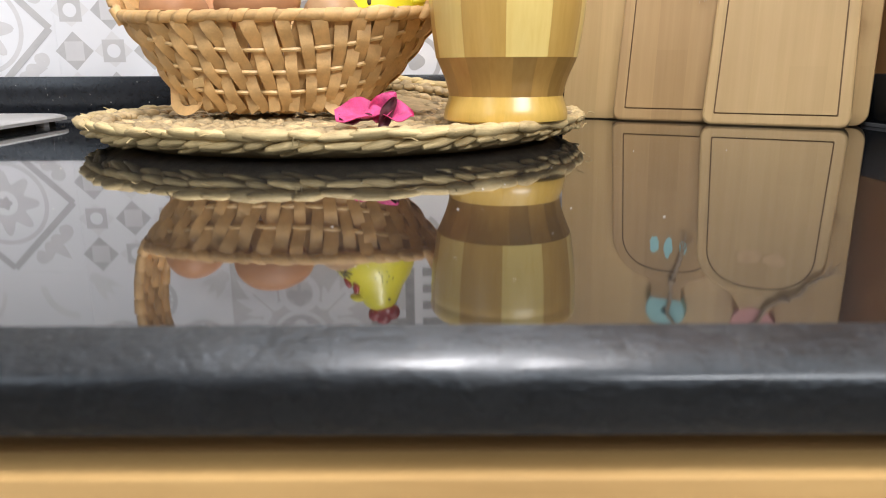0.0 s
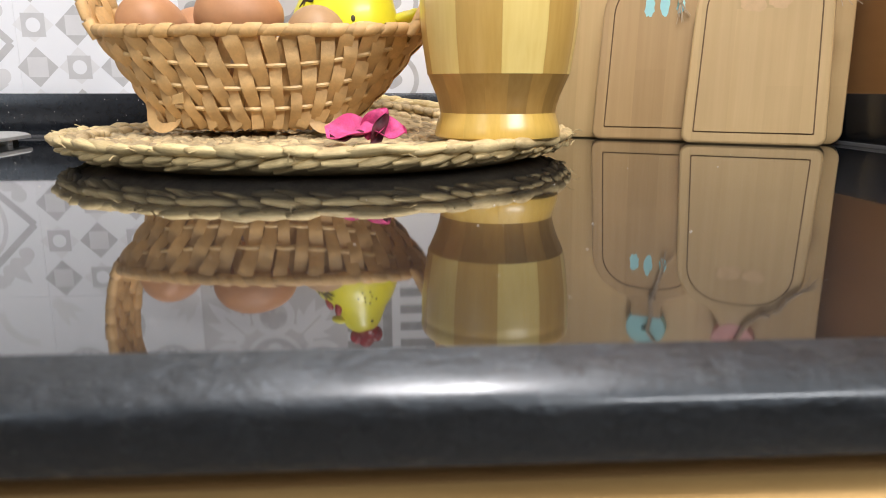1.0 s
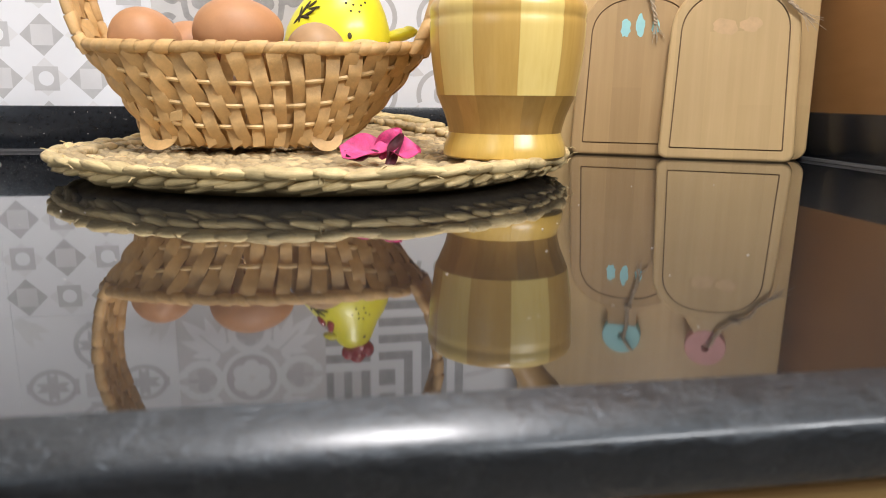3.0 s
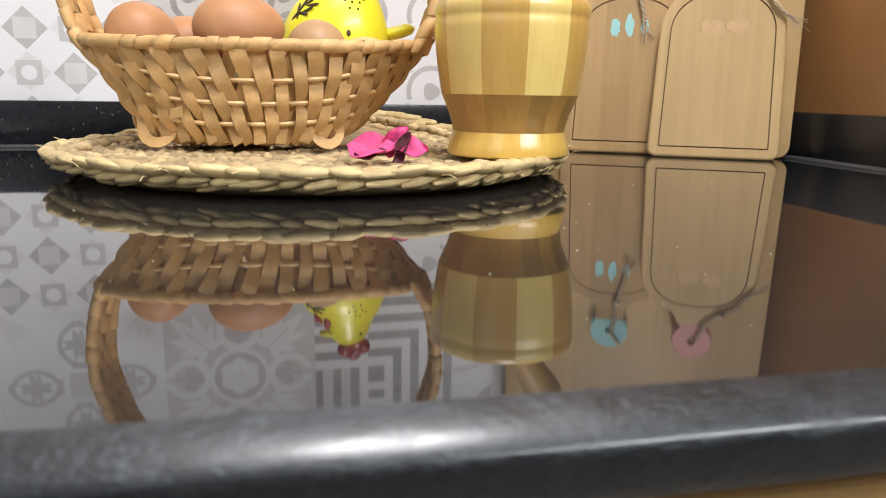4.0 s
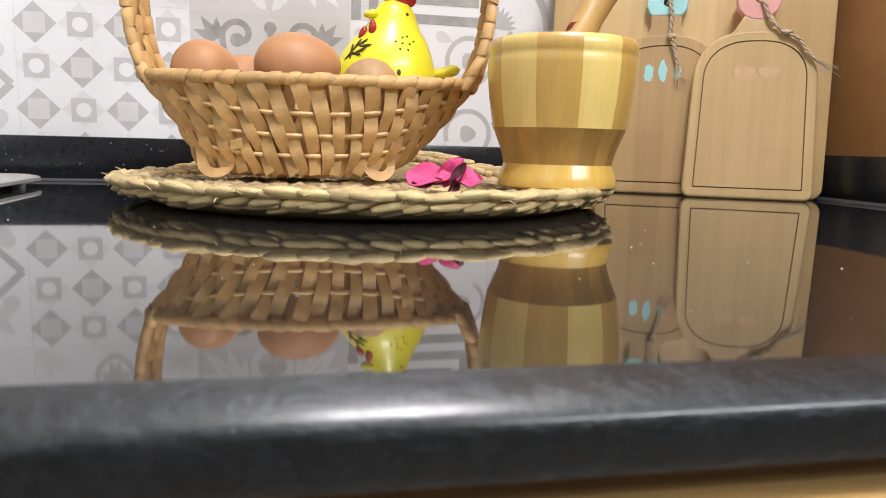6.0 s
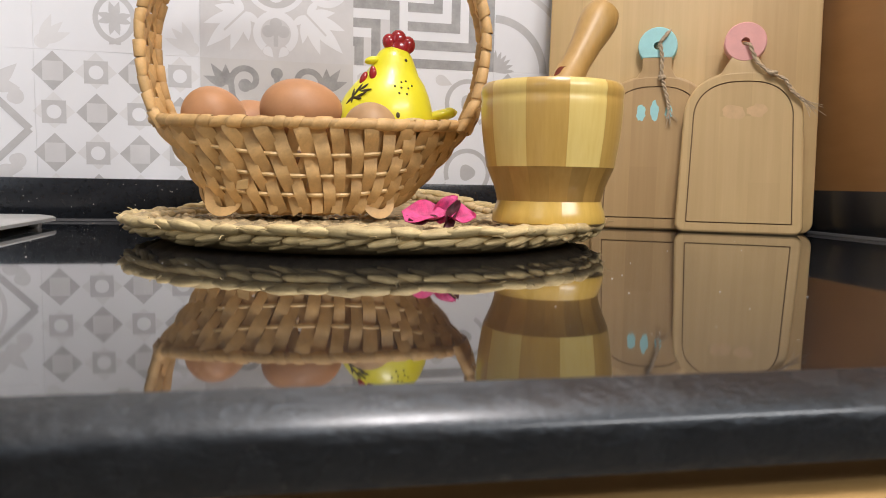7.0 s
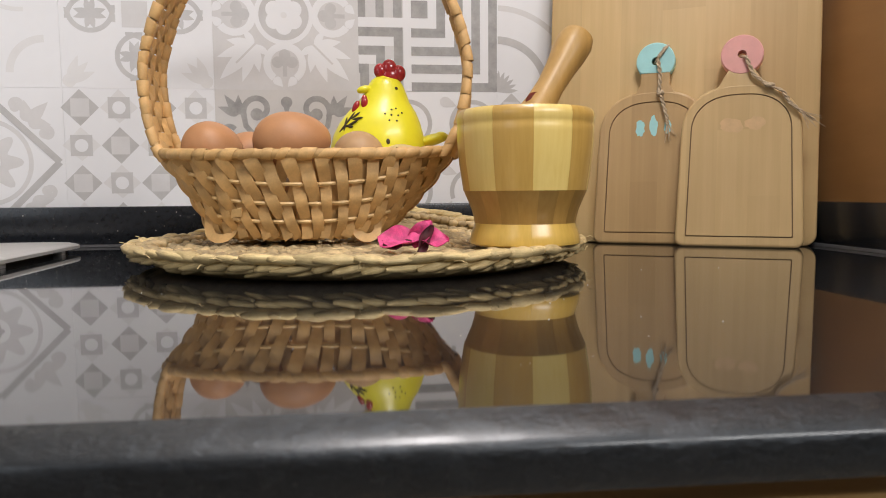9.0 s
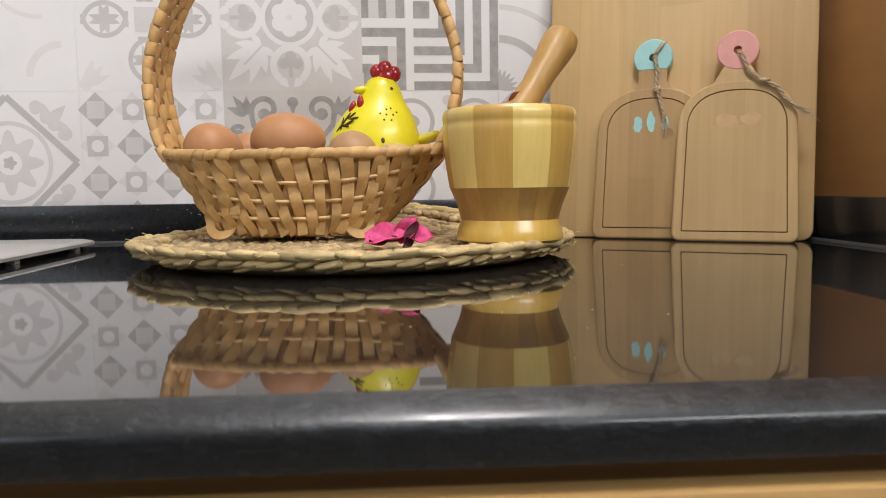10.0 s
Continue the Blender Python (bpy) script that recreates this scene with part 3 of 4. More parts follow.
def arched(x0, z0, x1, spring, apex, r, inset, n=28):
    """Outline of a board: flat foot with rounded corners, straight sides, broad arched top."""
    x0, z0, x1, spring, apex, r = x0 + inset, z0 + inset, x1 - inset, spring, apex - inset, max(r - inset, 0.0012)
    pts = []
    for cx, cz, a in ((x0 + r, z0 + r, 180), (x1 - r, z0 + r, 270)):
        pts += [(cx + r * math.cos(math.radians(a + 90 * k / 5)), cz + r * math.sin(math.radians(a + 90 * k / 5))) for k in range(6)]
    pts.append((x1, (z0 + spring) / 2))
    h, c = (x1 - x0) / 2, (x0 + x1) / 2
    for k in range(n + 1):
        a = math.pi * k / n
        pts.append((c + h * abs(math.cos(a)) ** 0.76 * (1 if math.cos(a) >= 0 else -1), spring + (apex - spring) * math.sin(a) ** 0.95))
    pts.append((x0, (z0 + spring) / 2))
    # the sides draw in a little towards the top
    return [(c + (x - c) * (1 - 0.6 * z), z) for x, z in pts]


def small_board(name, m, x0, x1, thick, neck_x, neck_w, head_z, paint, label, flat_head, groove_in, grain):
    root = thing(name, m, label, "cutting board", "small cutting boards")
    out = arched(x0, 0, x1, 0.108, 0.150, 0.008, 0)
    bm = bmesh.new()
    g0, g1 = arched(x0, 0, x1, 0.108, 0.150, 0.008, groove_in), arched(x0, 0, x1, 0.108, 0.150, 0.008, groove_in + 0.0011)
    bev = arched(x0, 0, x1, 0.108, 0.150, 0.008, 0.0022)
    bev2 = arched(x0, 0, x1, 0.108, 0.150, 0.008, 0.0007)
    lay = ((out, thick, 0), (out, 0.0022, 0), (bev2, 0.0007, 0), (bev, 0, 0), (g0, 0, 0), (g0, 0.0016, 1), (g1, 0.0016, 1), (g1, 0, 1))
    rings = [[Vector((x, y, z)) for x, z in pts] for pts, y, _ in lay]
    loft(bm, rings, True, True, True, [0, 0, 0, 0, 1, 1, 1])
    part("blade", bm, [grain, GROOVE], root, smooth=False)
    bm = bmesh.new()
    w = neck_w / 2
    pts = [(neck_x + w + 0.012, 0.143), (neck_x + w + 0.004, 0.149), (neck_x + w, 0.156), (neck_x + (w if flat_head else 0.0112), head_z - (0.0112 if flat_head else 0.0140))]
    pts += [(2 * neck_x - x, z) for x, z in pts[::-1]]
    slab_shape(bm, pts, 0.0004, thick - 0.0004, 0.0008)
    part("neck", bm, grain, root, smooth=False)
    bm = bmesh.new()
    R, n = 0.0183, 40
    outer = []
    for k in range(n):
        a = 2 * math.pi * (k + 0.5) / n
        x, z = R * math.cos(a), R * math.sin(a)
        if flat_head:
            z = max(z, -0.0118)
        outer.append((neck_x + x, head_z + z))
    hole = [(neck_x + 0.0038 * math.cos(2 * math.pi * (k + 0.5) / n), head_z + 0.0038 * math.sin(2 * math.pi * (k + 0.5) / n)) for k in range(n)]
    shrink = [(neck_x + (x - neck_x) * 0.955, head_z + (z - head_z) * 0.955) for x, z in outer]
    rings = [[Vector((x, y, z)) for x, z in pts] for pts, y in ((hole, thick), (outer, thick), (outer, 0.0008), (shrink, 0.0), (hole, 0.0), (hole, thick))]
    loft(bm, rings, False, False)
    part("painted_head", bm, paint, root, "painted round head with a hanging hole", False)
    return root


big_board = thing("large_cutting_board", board_pose(0.579, 5.0), "large plain bamboo cutting board leaning in the corner", "cutting board")
bm = bmesh.new()
slab_shape(bm, rounded(-0.112, 0.0, 0.1405, 0.365, 0.011), 0.0, 0.017, 0.002)
part("panel", bm, BAMBOO_WIDE, big_board, smooth=False)
blue_board = small_board("small_cutting_board", board_pose(0.568, 5.5), -0.0612, 0.051, 0.010, -0.0046, 0.0274, 0.179, TEAL,
                         "small bamboo cutting board with a worn teal head", True, 0.0105, BAMBOO)
pink_board = small_board("small_cutting_board", board_pose(0.552, 6.5), 0.0185, 0.1285, 0.0115, 0.0735, 0.031, 0.1775, PINK,
                         "small bamboo cutting board with a pink head", False, 0.009, BAMBOO_PALE)


def blot(parent, mat, x, z, w, h, seed, name="worn_lettering", label=""):
    rnd = random.Random(seed)
    pts = []
    for k in range(18):
        a = 2 * math.pi * k / 18
        q = 1 + rnd.uniform(-0.16, 0.16)
        pts.append((x + w / 2 * math.cos(a) * q, z + h / 2 * math.sin(a) * q))
    bm = bmesh.new()
    slab_shape(bm, pts, -0.00012, 0.0005)
    part(name, bm, mat, parent, label, False)


blot(blue_board, TEAL, -0.0175, 0.1135, 0.0085, 0.0165, 1, label="worn teal paint mark")
blot(blue_board, TEAL, -0.0050, 0.1155, 0.0075, 0.0195, 2, label="worn teal paint mark")
blot(blue_board, TEAL, 0.0085, 0.1140, 0.0070, 0.0130, 3, label="worn teal paint mark")
blot(pink_board, PINK_FADED, 0.066, 0.112, 0.020, 0.014, 4, label="faded pink paint mark")
blot(pink_board, PINK_FADED, 0.086, 0.113, 0.017, 0.012, 5, label="faded pink paint mark")


def twine(parent, pts, seed, loose=True):
    """Two-ply jute cord along points, with a knot and a frayed end."""
    rnd = random.Random(seed)
    pts = [Vector(p) for p in pts]
    fine = []
    for a, b in zip(pts, pts[1:]):
        fine += [a.lerp(b, k / 8) for k in range(8)]
    fine.append(pts[-1])
    bm = bmesh.new()
    for ply in (0, math.pi):
        path = []
        for i, p in enumerate(fine):
            t = i * 0.95 + ply
            path.append(p + Vector((math.cos(t) * 0.0011, math.sin(t) * 0.0009, math.sin(t) * 0.0007)))
        tube(bm, path, 0.0011, 6)
    cord = part("twine", bm, JUTE, parent, "knotted jute hanging cord")
    if not loose:
        return
    bm = bmesh.new()
    end = fine[-1]
    way = (fine[-1] - fine[-6]).normalized()
    for k in range(12):
        d = way + Vector((rnd.uniform(-0.45, 0.45), rnd.uniform(-0.25, 0.1), rnd.uniform(-0.4, 0.4)))
        tube(bm, [end - way * 0.003, end + d * 0.006, end + d * rnd.uniform(0.010, 0.017)], 0.0003, 4)
    part("frayed_end", bm, JUTE, cord)
    bm = bmesh.new()
    for k in range(3):
        c = fine[int(len(fine) * 0.55) + k - 1]
        tube(bm, [c + Vector((0.0024 * math.cos(a), 0.0024 * math.sin(a) * 0.7, 0.0012 * math.sin(a + k))) for a in (2 * math.pi * j / 10 for j in range(10))], 0.0011, 6, closed=True)
    part("knot", bm, JUTE, cord)


twine(blue_board, [(-0.0046, 0.006, 0.179), (-0.002, -0.0025, 0.1795), (0.0005, -0.003, 0.165), (0.000, -0.003, 0.150), (0.0035, -0.003, 0.138), (0.0075, -0.003, 0.1235), (0.0085, -0.003, 0.116)], 11)
twine(blue_board, [(-0.0046, 0.006, 0.180), (-0.001, -0.0014, 0.1835), (0.002, -0.0012, 0.1875), (0.0045, -0.0006, 0.1915), (0.0065, 0.003, 0.1945)], 12, False)
twine(pink_board, [(0.0735, 0.006, 0.1775), (0.077, -0.0028, 0.174), (0.083, -0.003, 0.158), (0.093, -0.003, 0.149), (0.108, -0.003, 0.141), (0.114, -0.003, 0.130), (0.124, -0.003, 0.121)], 13)

# ---- round place mat ----
MAT = Vector((0.0, 0.41, TOP))
mat = thing("place_mat", pose(*MAT), "round plaited place mat of pale dried leaves", "place mat")


def mat_height(x, y):
    """The mat lies flat and rides up the upstand at its back."""
    back = max(0.0, (y - 0.085) / 0.095)
    return 0.026 * min(back, 1.0) ** 1.6


def lump_mesh(seed, length, width, thick, bend, mat_):
    """One leaf strand of a plait: a bulging, tapered, slightly twisted sliver along x."""
    rnd = random.Random(seed)
    bm = bmesh.new()
    rings = []
    ph = rnd.uniform(0, 6)
    for k in range(8):
        s = k / 7
        f = math.sin(math.pi * (0.08 + 0.84 * s)) ** 0.55
        tw = (s - 0.5) * 0.7
        rings.append([Vector(((s - 0.5) * length, bend * math.sin(math.pi * s) + f * width / 2 * math.cos(a + tw) * (1 + 0.13 * math.sin(3 * a + ph) + 0.10 * math.sin(9 * s + 2 * ph)),
                              f * thick / 2 * math.sin(a + tw) * (1 + 0.12 * math.sin(4 * a + ph) + 0.08 * math.sin(11 * s + ph)))) for a in (2 * math.pi * j / 9 for j in range(9))])
    loft(bm, rings)
    bmesh.ops.recalc_face_normals(bm, faces=bm.faces[:])
    me = bpy.data.meshes.new("strand")
    bm.to_mesh(me)
    bm.free()
    me.materials.append(mat_)
    for p in me.polygons:
        p.use_smooth = True
    return me


top_lumps = [lump_mesh(k, 0.0250, 0.0088, 0.0074, 0.0, SEAGRASS) for k in range(5)]
low_lumps = [lump_mesh(10 + k, 0.0240, 0.0076, 0.0052, 0.0014, SEAGRASS) for k in range(5)]
rnd = random.Random(5)
n_rim = 66
for k in range(n_rim):
    a = 2 * math.pi * k / n_rim
    for row in (0, 1, 2):
        aa = a + row * 0.042 + rnd.uniform(-0.014, 0.014)
        R = (0.1730, 0.1716, 0.1660)[row] + rnd.uniform(-0.0008, 0.0008)
        x, y = R * math.sin(aa), -R * math.cos(aa)
        z = (0.0152, 0.0108, 0.0078)[row] + mat_height(x, y) + rnd.uniform(-0.0006, 0.0006)
        ob = new("strand", rnd.choice(top_lumps if row == 0 else low_lumps))
        ob.parent = mat
        tilt = (rnd.uniform(-6, 6), 9 + rnd.uniform(-6, 6), 9 + rnd.uniform(-8, 8))[row]
        ob.matrix_basis = pose(x, y, z, 0, 0, math.degrees(aa)) @ pose(0, 0, 0, rnd.uniform(-25, 25), -tilt, rnd.uniform(-4, 4) + (4, 8, -7)[row]) @ Matrix.Diagonal((rnd.uniform(0.66, 1.2), rnd.uniform(0.80, 1.2), (rnd.uniform(0.65, 1.1), rnd.uniform(0.85, 1.15), 0.9)[row], 1))
weave_lumps = [lump_mesh(20 + k, 0.0215, 0.0074, 0.0052, 0.0005, SEAGRASS) for k in range(5)]
verts, faces = [], []
for ring in range(13):
    R = 0.163 - ring * 0.0128
    if R < 0.008:
        break
    n = max(6, int(2 * math.pi * R / 0.0105))
    for k in range(n):
        for ply in (0, 1):
            a = 2 * math.pi * (k + 0.5 * ply) / n + ring * 0.3 + rnd.uniform(-0.01, 0.01)
            rr = R + (0.0032 if ply else -0.0032)
            x, y = rr * math.sin(a), -rr * math.cos(a)
            me = weave_lumps[(k + ring + 2 * ply) % 5]
            m = pose(x, y, 0.0096 + mat_height(x, y) + rnd.uniform(-0.001, 0.0014) + (0.004 if ring == 0 else 0.0), 0, 0, math.degrees(a)) @ pose(0, 0, 0, rnd.uniform(-25, 25), rnd.uniform(-9, 9), (28 if ply else -28) + rnd.uniform(-8, 8)) @ Matrix.Diagonal((0.60, 0.95, 1.35, 1))
            base = len(verts)
            verts += [m @ v.co for v in me.vertices]
            faces += [[base + i for i in p.vertices] for p in me.polygons]
me = bpy.data.meshes.new("weave")
me.from_pydata([tuple(v) for v in verts], [], faces)
me.materials.append(SEAGRASS_DARK)
for p in me.polygons:
    p.use_smooth = True
weave = new("weave", me)
weave.parent = mat
tagged(weave, "coarse brown plaited leaf weave", "", "", "stuff")
bm = bmesh.new()
lathe(bm, [(0.0005, 0.0008), (0.150, 0.0008), (0.1600, 0.0060), (0.1685, 0.0095), (0.1715, 0.0140), (0.168, 0.0146), (0.161, 0.0085), (0.0005, 0.0065)], 64)
for v in bm.verts:
    v.co.z += mat_height(v.co.x, v.co.y)
part("core", bm, SEAGRASS_DARK, mat, "dense brown inner layer of plaited leaf")
rnd = random.Random(9)
for k in range(40):
    bm = bmesh.new()
    a = rnd.uniform(-1.7, 1.7)
    R = 0.176 + rnd.uniform(-0.004, 0.003)
    x, y = R * math.sin(a), -R * math.cos(a)
    z = 0.014 + mat_height(x, y) + rnd.uniform(-0.004, 0.004)
    d = Vector((rnd.uniform(-1, 1), rnd.uniform(-0.8, 0.3), rnd.uniform(-0.2, 0.9))).normalized() * rnd.uniform(0.004, 0.009)
    tube(bm, [Vector((x, y, z)), Vector((x, y, z)) + d * 0.5 + Vector((0, 0, 0.001)), Vector((x, y, z)) + d], 0.00035, 4)
    part("loose_fibre", bm, SEAGRASS, mat, "loose frayed leaf fibre")

# ---- mortar and pestle ----
MO = (0.111, 0.320, 0.9165)
mortar = thing("mortar", pose(*MO), "bamboo mortar of light and tan staves with a dark band", "mortar")
N_ST, A0, ST = 11, math.radians(-7), 2 * math.pi / 11
outer_prof = [(0.0428, 0.0372), (0.0443, 0.047), (0.0456, 0.056), (0.0466, 0.066), (0.0471, 0.075), (0.0472, 0.0795), (0.0467, 0.0810), (0.0471, 0.0828), (0.0475, 0.0862), (0.0469, 0.0896), (0.0453, 0.0916), (0.0430, 0.0916), (0.0412, 0.0900)]
inner_prof = [(0.0400, 0.085), (0.0375, 0.065), (0.034, 0.045), (0.034, 0.0372)]
for k in range(N_ST):
    a = A0 + k * ST
    bm = bmesh.new()
    lathe(bm, outer_prof + inner_prof + outer_prof[:1], 6, a + 0.0006, a + ST - 0.0006)
    part("stave", bm, STAVE_LIGHT if k in (0, 2, 4, 7, 9) else STAVE_TAN, mortar)
N_BAND = 19
for k in range(N_BAND):
    a, sb = A0 + 0.1 + k * 2 * math.pi / N_BAND, 2 * math.pi / N_BAND
    bm = bmesh.new()
    lathe(bm, [(0.0350, 0.0150), (0.0357, 0.0190), (0.0374, 0.0250), (0.0399, 0.0310), (0.0426, 0.0374), (0.0345, 0.0374), (0.031, 0.0150), (0.0350, 0.0150)], 4, a + 0.0003, a + sb - 0.0003)
    part("band_stave", bm, STAVE_DARK, mortar, "dark brown bamboo stave of the band")
for k in range(N_ST):
    a = A0 + k * ST
    bm = bmesh.new()
    lathe(bm, [(0.0005, 0.0), (0.0368, 0.0), (0.0381, 0.0010), (0.0383, 0.0030), (0.0373, 0.0080), (0.0357, 0.0125), (0.0350, 0.0150), (0.0005, 0.0150)], 6, a + 0.0006, a + ST - 0.0006)
    part("base_stave", bm, STAVE_BASE, mortar)
bm = bmesh.new()
lathe(bm, [(0.0338, 0.05), (0.030, 0.033), (0.018, 0.026), (0.0005, 0.0245)], 40)
part("bowl_floor", bm, STAVE_TAN, mortar)

pa, pb = Vector((0.0925, 0.302, 0.9680)), Vector((0.1578, 0.3445, 1.0670))
pestle = thing("pestle", pose(*pa), "tan bamboo pestle standing in the mortar", "pestle")
axis = pb - pa
bm = bmesh.new()
prof = [(0.0, 0.002), (0.02, 0.0085), (0.06, 0.0122), (0.16, 0.0138), (0.3, 0.0128), (0.45, 0.0098), (0.58, 0.0088), (0.72, 0.0098), (0.84, 0.0116), (0.92, 0.0122), (0.97, 0.0108), (0.993, 0.0068), (1.0, 0.002)]
q = axis.to_track_quat("Z", "Y")
loft(bm, [[q @ Vector((1.1 * r * math.cos(2 * math.pi * k / 24), 1.1 * r * math.sin(2 * math.pi * k / 24), s * axis.length)) for k in range(24)] for s, r in prof])
part("shaft", bm, PESTLE_WOOD, pestle)

scrap = thing("petal_scrap", pose(0.1160, 0.3140, 1.0162, 70, -30, 10), "curled dark red petal scrap against the pestle", "dried petal")
bm = bmesh.new()
rings = []
for k in range(8):
    s = k / 7
    w = 0.0042 * math.sin(math.pi * (0.1 + 0.85 * s)) ** 0.7
    rings.append([Vector(((s - 0.5) * 0.013, v * w, 0.0016 * v * v + 0.0012 * math.sin(6 * s))) for v in (-1, -0.5, 0, 0.5, 1)] + [Vector(((s - 0.5) * 0.013, v * w, 0.0016 * v * v + 0.0012 * math.sin(6 * s) - 0.0005)) for v in (1, 0.5, 0, -0.5, -1)])
loft(bm, rings)
part("petal", bm, RED_DULL, scrap)

# ---- woven basket ----
BK = pose(-0.0455, 0.415, 0.9155, 0, 0, -8)
basket = thing("egg_basket", BK, "oval basket of split cane with a tall wrapped handle", "basket")
RIM_Z = 0.0655


def bk_point(t, s, out=0.0):
    """A point of the basket's wall: t round it, s from foot (0) to rim (1). One end flares more than the other."""
    c, d = math.cos(t), math.sin(t)
    s = max(0.0, s)
    a = 0.064 + 0.0555 * s ** 0.78 if c > 0 else 0.0775 + 0.037 * s ** 1.3
    b = 0.038 + 0.020 * s ** 0.8 + (0.006 * s if d > 0 else 0.0)
    p = Vector((a * math.copysign(abs(c) ** 0.92, c), b * math.copysign(abs(d) ** 1.05, d), 0))
    foot = 0.0035 + 0.006 * abs(c) ** 3
    p.z = foot + (RIM_Z - foot) * s + 0.004 * s * abs(c) ** 4
    nor = Vector((c / a, d / b, 0)).normalized()
    return p + nor * out, nor


def weaver_level(s, t):
    """The thin canes run level along the sides and climb towards the two ends."""
    return s + (0.11 + 0.12 * s) * abs(math.cos(t)) ** 2.2


weavers = (0.20, 0.42, 0.66)
N_STK = 62
for k in range(N_STK):
    rk = random.Random(100 + k)
    t0 = 2 * math.pi * k / N_STK + rk.uniform(-0.02, 0.02)
    lean = 0.15 + rk.uniform(-0.04, 0.05)
    wid = 0.0096 + rk.uniform(-0.0010, 0.0008)
    bm = bmesh.new()
    rings = []
    for j in range(19):
        s = j / 18 * 1.0
        t = t0 + lean * (0.5 - s)
        lev = s - (0.11 + 0.12 * s) * abs(math.cos(t)) ** 2.2
        ph = math.cos(math.pi * (lev - 0.20) / 0.23 + math.pi * k)
        out = 0.0024 * ph
        p, nor = bk_point(t, s, out)
        up = (bk_point(t - lean * 0.05, min(1, s + 0.04))[0] - bk_point(t + lean * 0.05, max(0, s - 0.04))[0]).normalized()
        side = up.cross(nor).normalized()
        w = wid * (0.74 + 0.30 * s)
        h = 0.0005
        rings.append([p - side * w / 2 - nor * h, p - side * w / 2 + nor * h, p + nor * (h + 0.0003), p + side * w / 2 + nor * h, p + side * w / 2 - nor * h])
    loft(bm, rings)
    part("cane_strip", bm, CANE, basket)
# an inner layer of strips leaning the other way
for k in range(N_STK):
    rk = random.Random(700 + k)
    t0 = 2 * math.pi * (k + 0.5) / N_STK
    bm = bmesh.new()
    rings = []
    for j in range(9):
        s = j / 8
        t = t0 - 0.16 * (0.5 - s)
        p, nor = bk_point(t, s, -0.0042 + 0.0006 * math.cos(9 * s + k))
        up = (bk_point(t, min(1, s + 0.05))[0] - bk_point(t, max(0, s - 0.05))[0]).normalized()
        side = up.cross(nor).normalized() * 0.0048
        rings.append([p - side - nor * 0.0004, p - side + nor * 0.0004, p + side + nor * 0.0004, p + side - nor * 0.0004])
    loft(bm, rings)
    part("inner_strip", bm, CANE, basket)
for i, s in enumerate(weavers):
    bm = bmesh.new()
    n = N_STK * 6
    pts = []
    for j in range(n):
        t = 2 * math.pi * j / n
        lev = min(0.97, weaver_level(s, t) + 0.010 * math.sin(3 * t + i))
        ph = math.cos(math.pi * (s - 0.20) / 0.23 + N_STK * (t - 0.15 * (0.5 - lev)) / 2)
        pts.append(bk_point(t, lev, -0.0019 * ph)[0])
    tube(bm, pts, 0.0015, 6, closed=True)
    part("cane_weaver", bm, CANE_PALE, basket, "thin pale round cane")
bm = bmesh.new()
for r0 in (0.70, 0.58, 0.45, 0.28, 0.12):
    tube(bm, [Vector((0.066 * r0 * math.cos(a) - 0.012, 0.036 * r0 * math.sin(a), 0.006 + 0.001 * math.cos(9 * a))) for a in (2 * math.pi * k / 60 for k in range(60))], 0.0042, 6, closed=True)
part("base", bm, CANE, basket)
bm = bmesh.new()
n = 96
tube(bm, [bk_point(2 * math.pi * k / n, 1.0)[0] + Vector((0, 0, 0.0005)) for k in range(n)], 0.0036, 10, closed=True)
part("rim_core", bm, CANE, basket)
for k in range(56):
    rk = random.Random(300 + k)
    t = 2 * math.pi * (k + rk.uniform(-0.25, 0.25)) / 56
    a, _ = bk_point(t - 0.045, 1.0)
    b, _ = bk_point(t + 0.045, 1.0)
    c, nor = bk_point(t, 1.0)
    d = (b - a).normalized()
    bm = bmesh.new()
    rad = 0.0043 + rk.uniform(-0.0003, 0.0004)
    hw = rk.uniform(0.0034, 0.0060)
    sk = rk.uniform(0.001, 0.004)
    rings = []
    for off, f in ((-hw, 0.9), (-hw * 0.8, 1.0), (0, 1.03), (hw * 0.8, 1.0), (hw, 0.9)):
        side = d.cross(Vector((0, 0, 1))).normalized()
        rings.append([c + Vector((0, 0, 0.0005)) + d * (off + sk * math.sin(u)) + (side * math.cos(u) + Vector((0, 0, 1)) * math.sin(u)) * rad * f for u in (2 * math.pi * j / 10 for j in range(10))])
    loft(bm, rings, False, False)
    part("rim_wrap", bm, CANE, basket)
# feet: strips that hang in a loop under the wall
for fx, fy, turn, big in ((-0.058, -0.0270, -16, 1.0), (0.052, -0.0275, 14, 0.72), (-0.058, 0.0330, 196, 1.0), (0.040, 0.0350, 166, 0.72)):
    bm = bmesh.new()
    rings = []
    for k in range(15):
        a = math.radians(172 + 196 * k / 14)
        lift = max(0.0, math.sin(a)) * 0.012 + (0.007 if k in (0, 14) else 0.0)
        c = Vector((0.0104 * (big + 0.1) * math.cos(a), -0.0052 * math.sin(math.pi * k / 14), 0.0122 + 0.0088 * math.sin(a) + lift))
        rad = Vector((math.cos(a), -0.25, math.sin(a))).normalized()
        w = rad * (0.0040 - 0.0013 * k / 14)
        n = Vector((0, 0.0006, 0))
        rings.append([c - w - n, c + w - n, c + w + n, c - w + n])
    loft(bm, rings)
    ob = part("curled_foot", bm, CANE, basket, "looped strip of cane as a foot")
    ob.matrix_basis = pose(fx, fy, 0.0, 0, 0, turn)
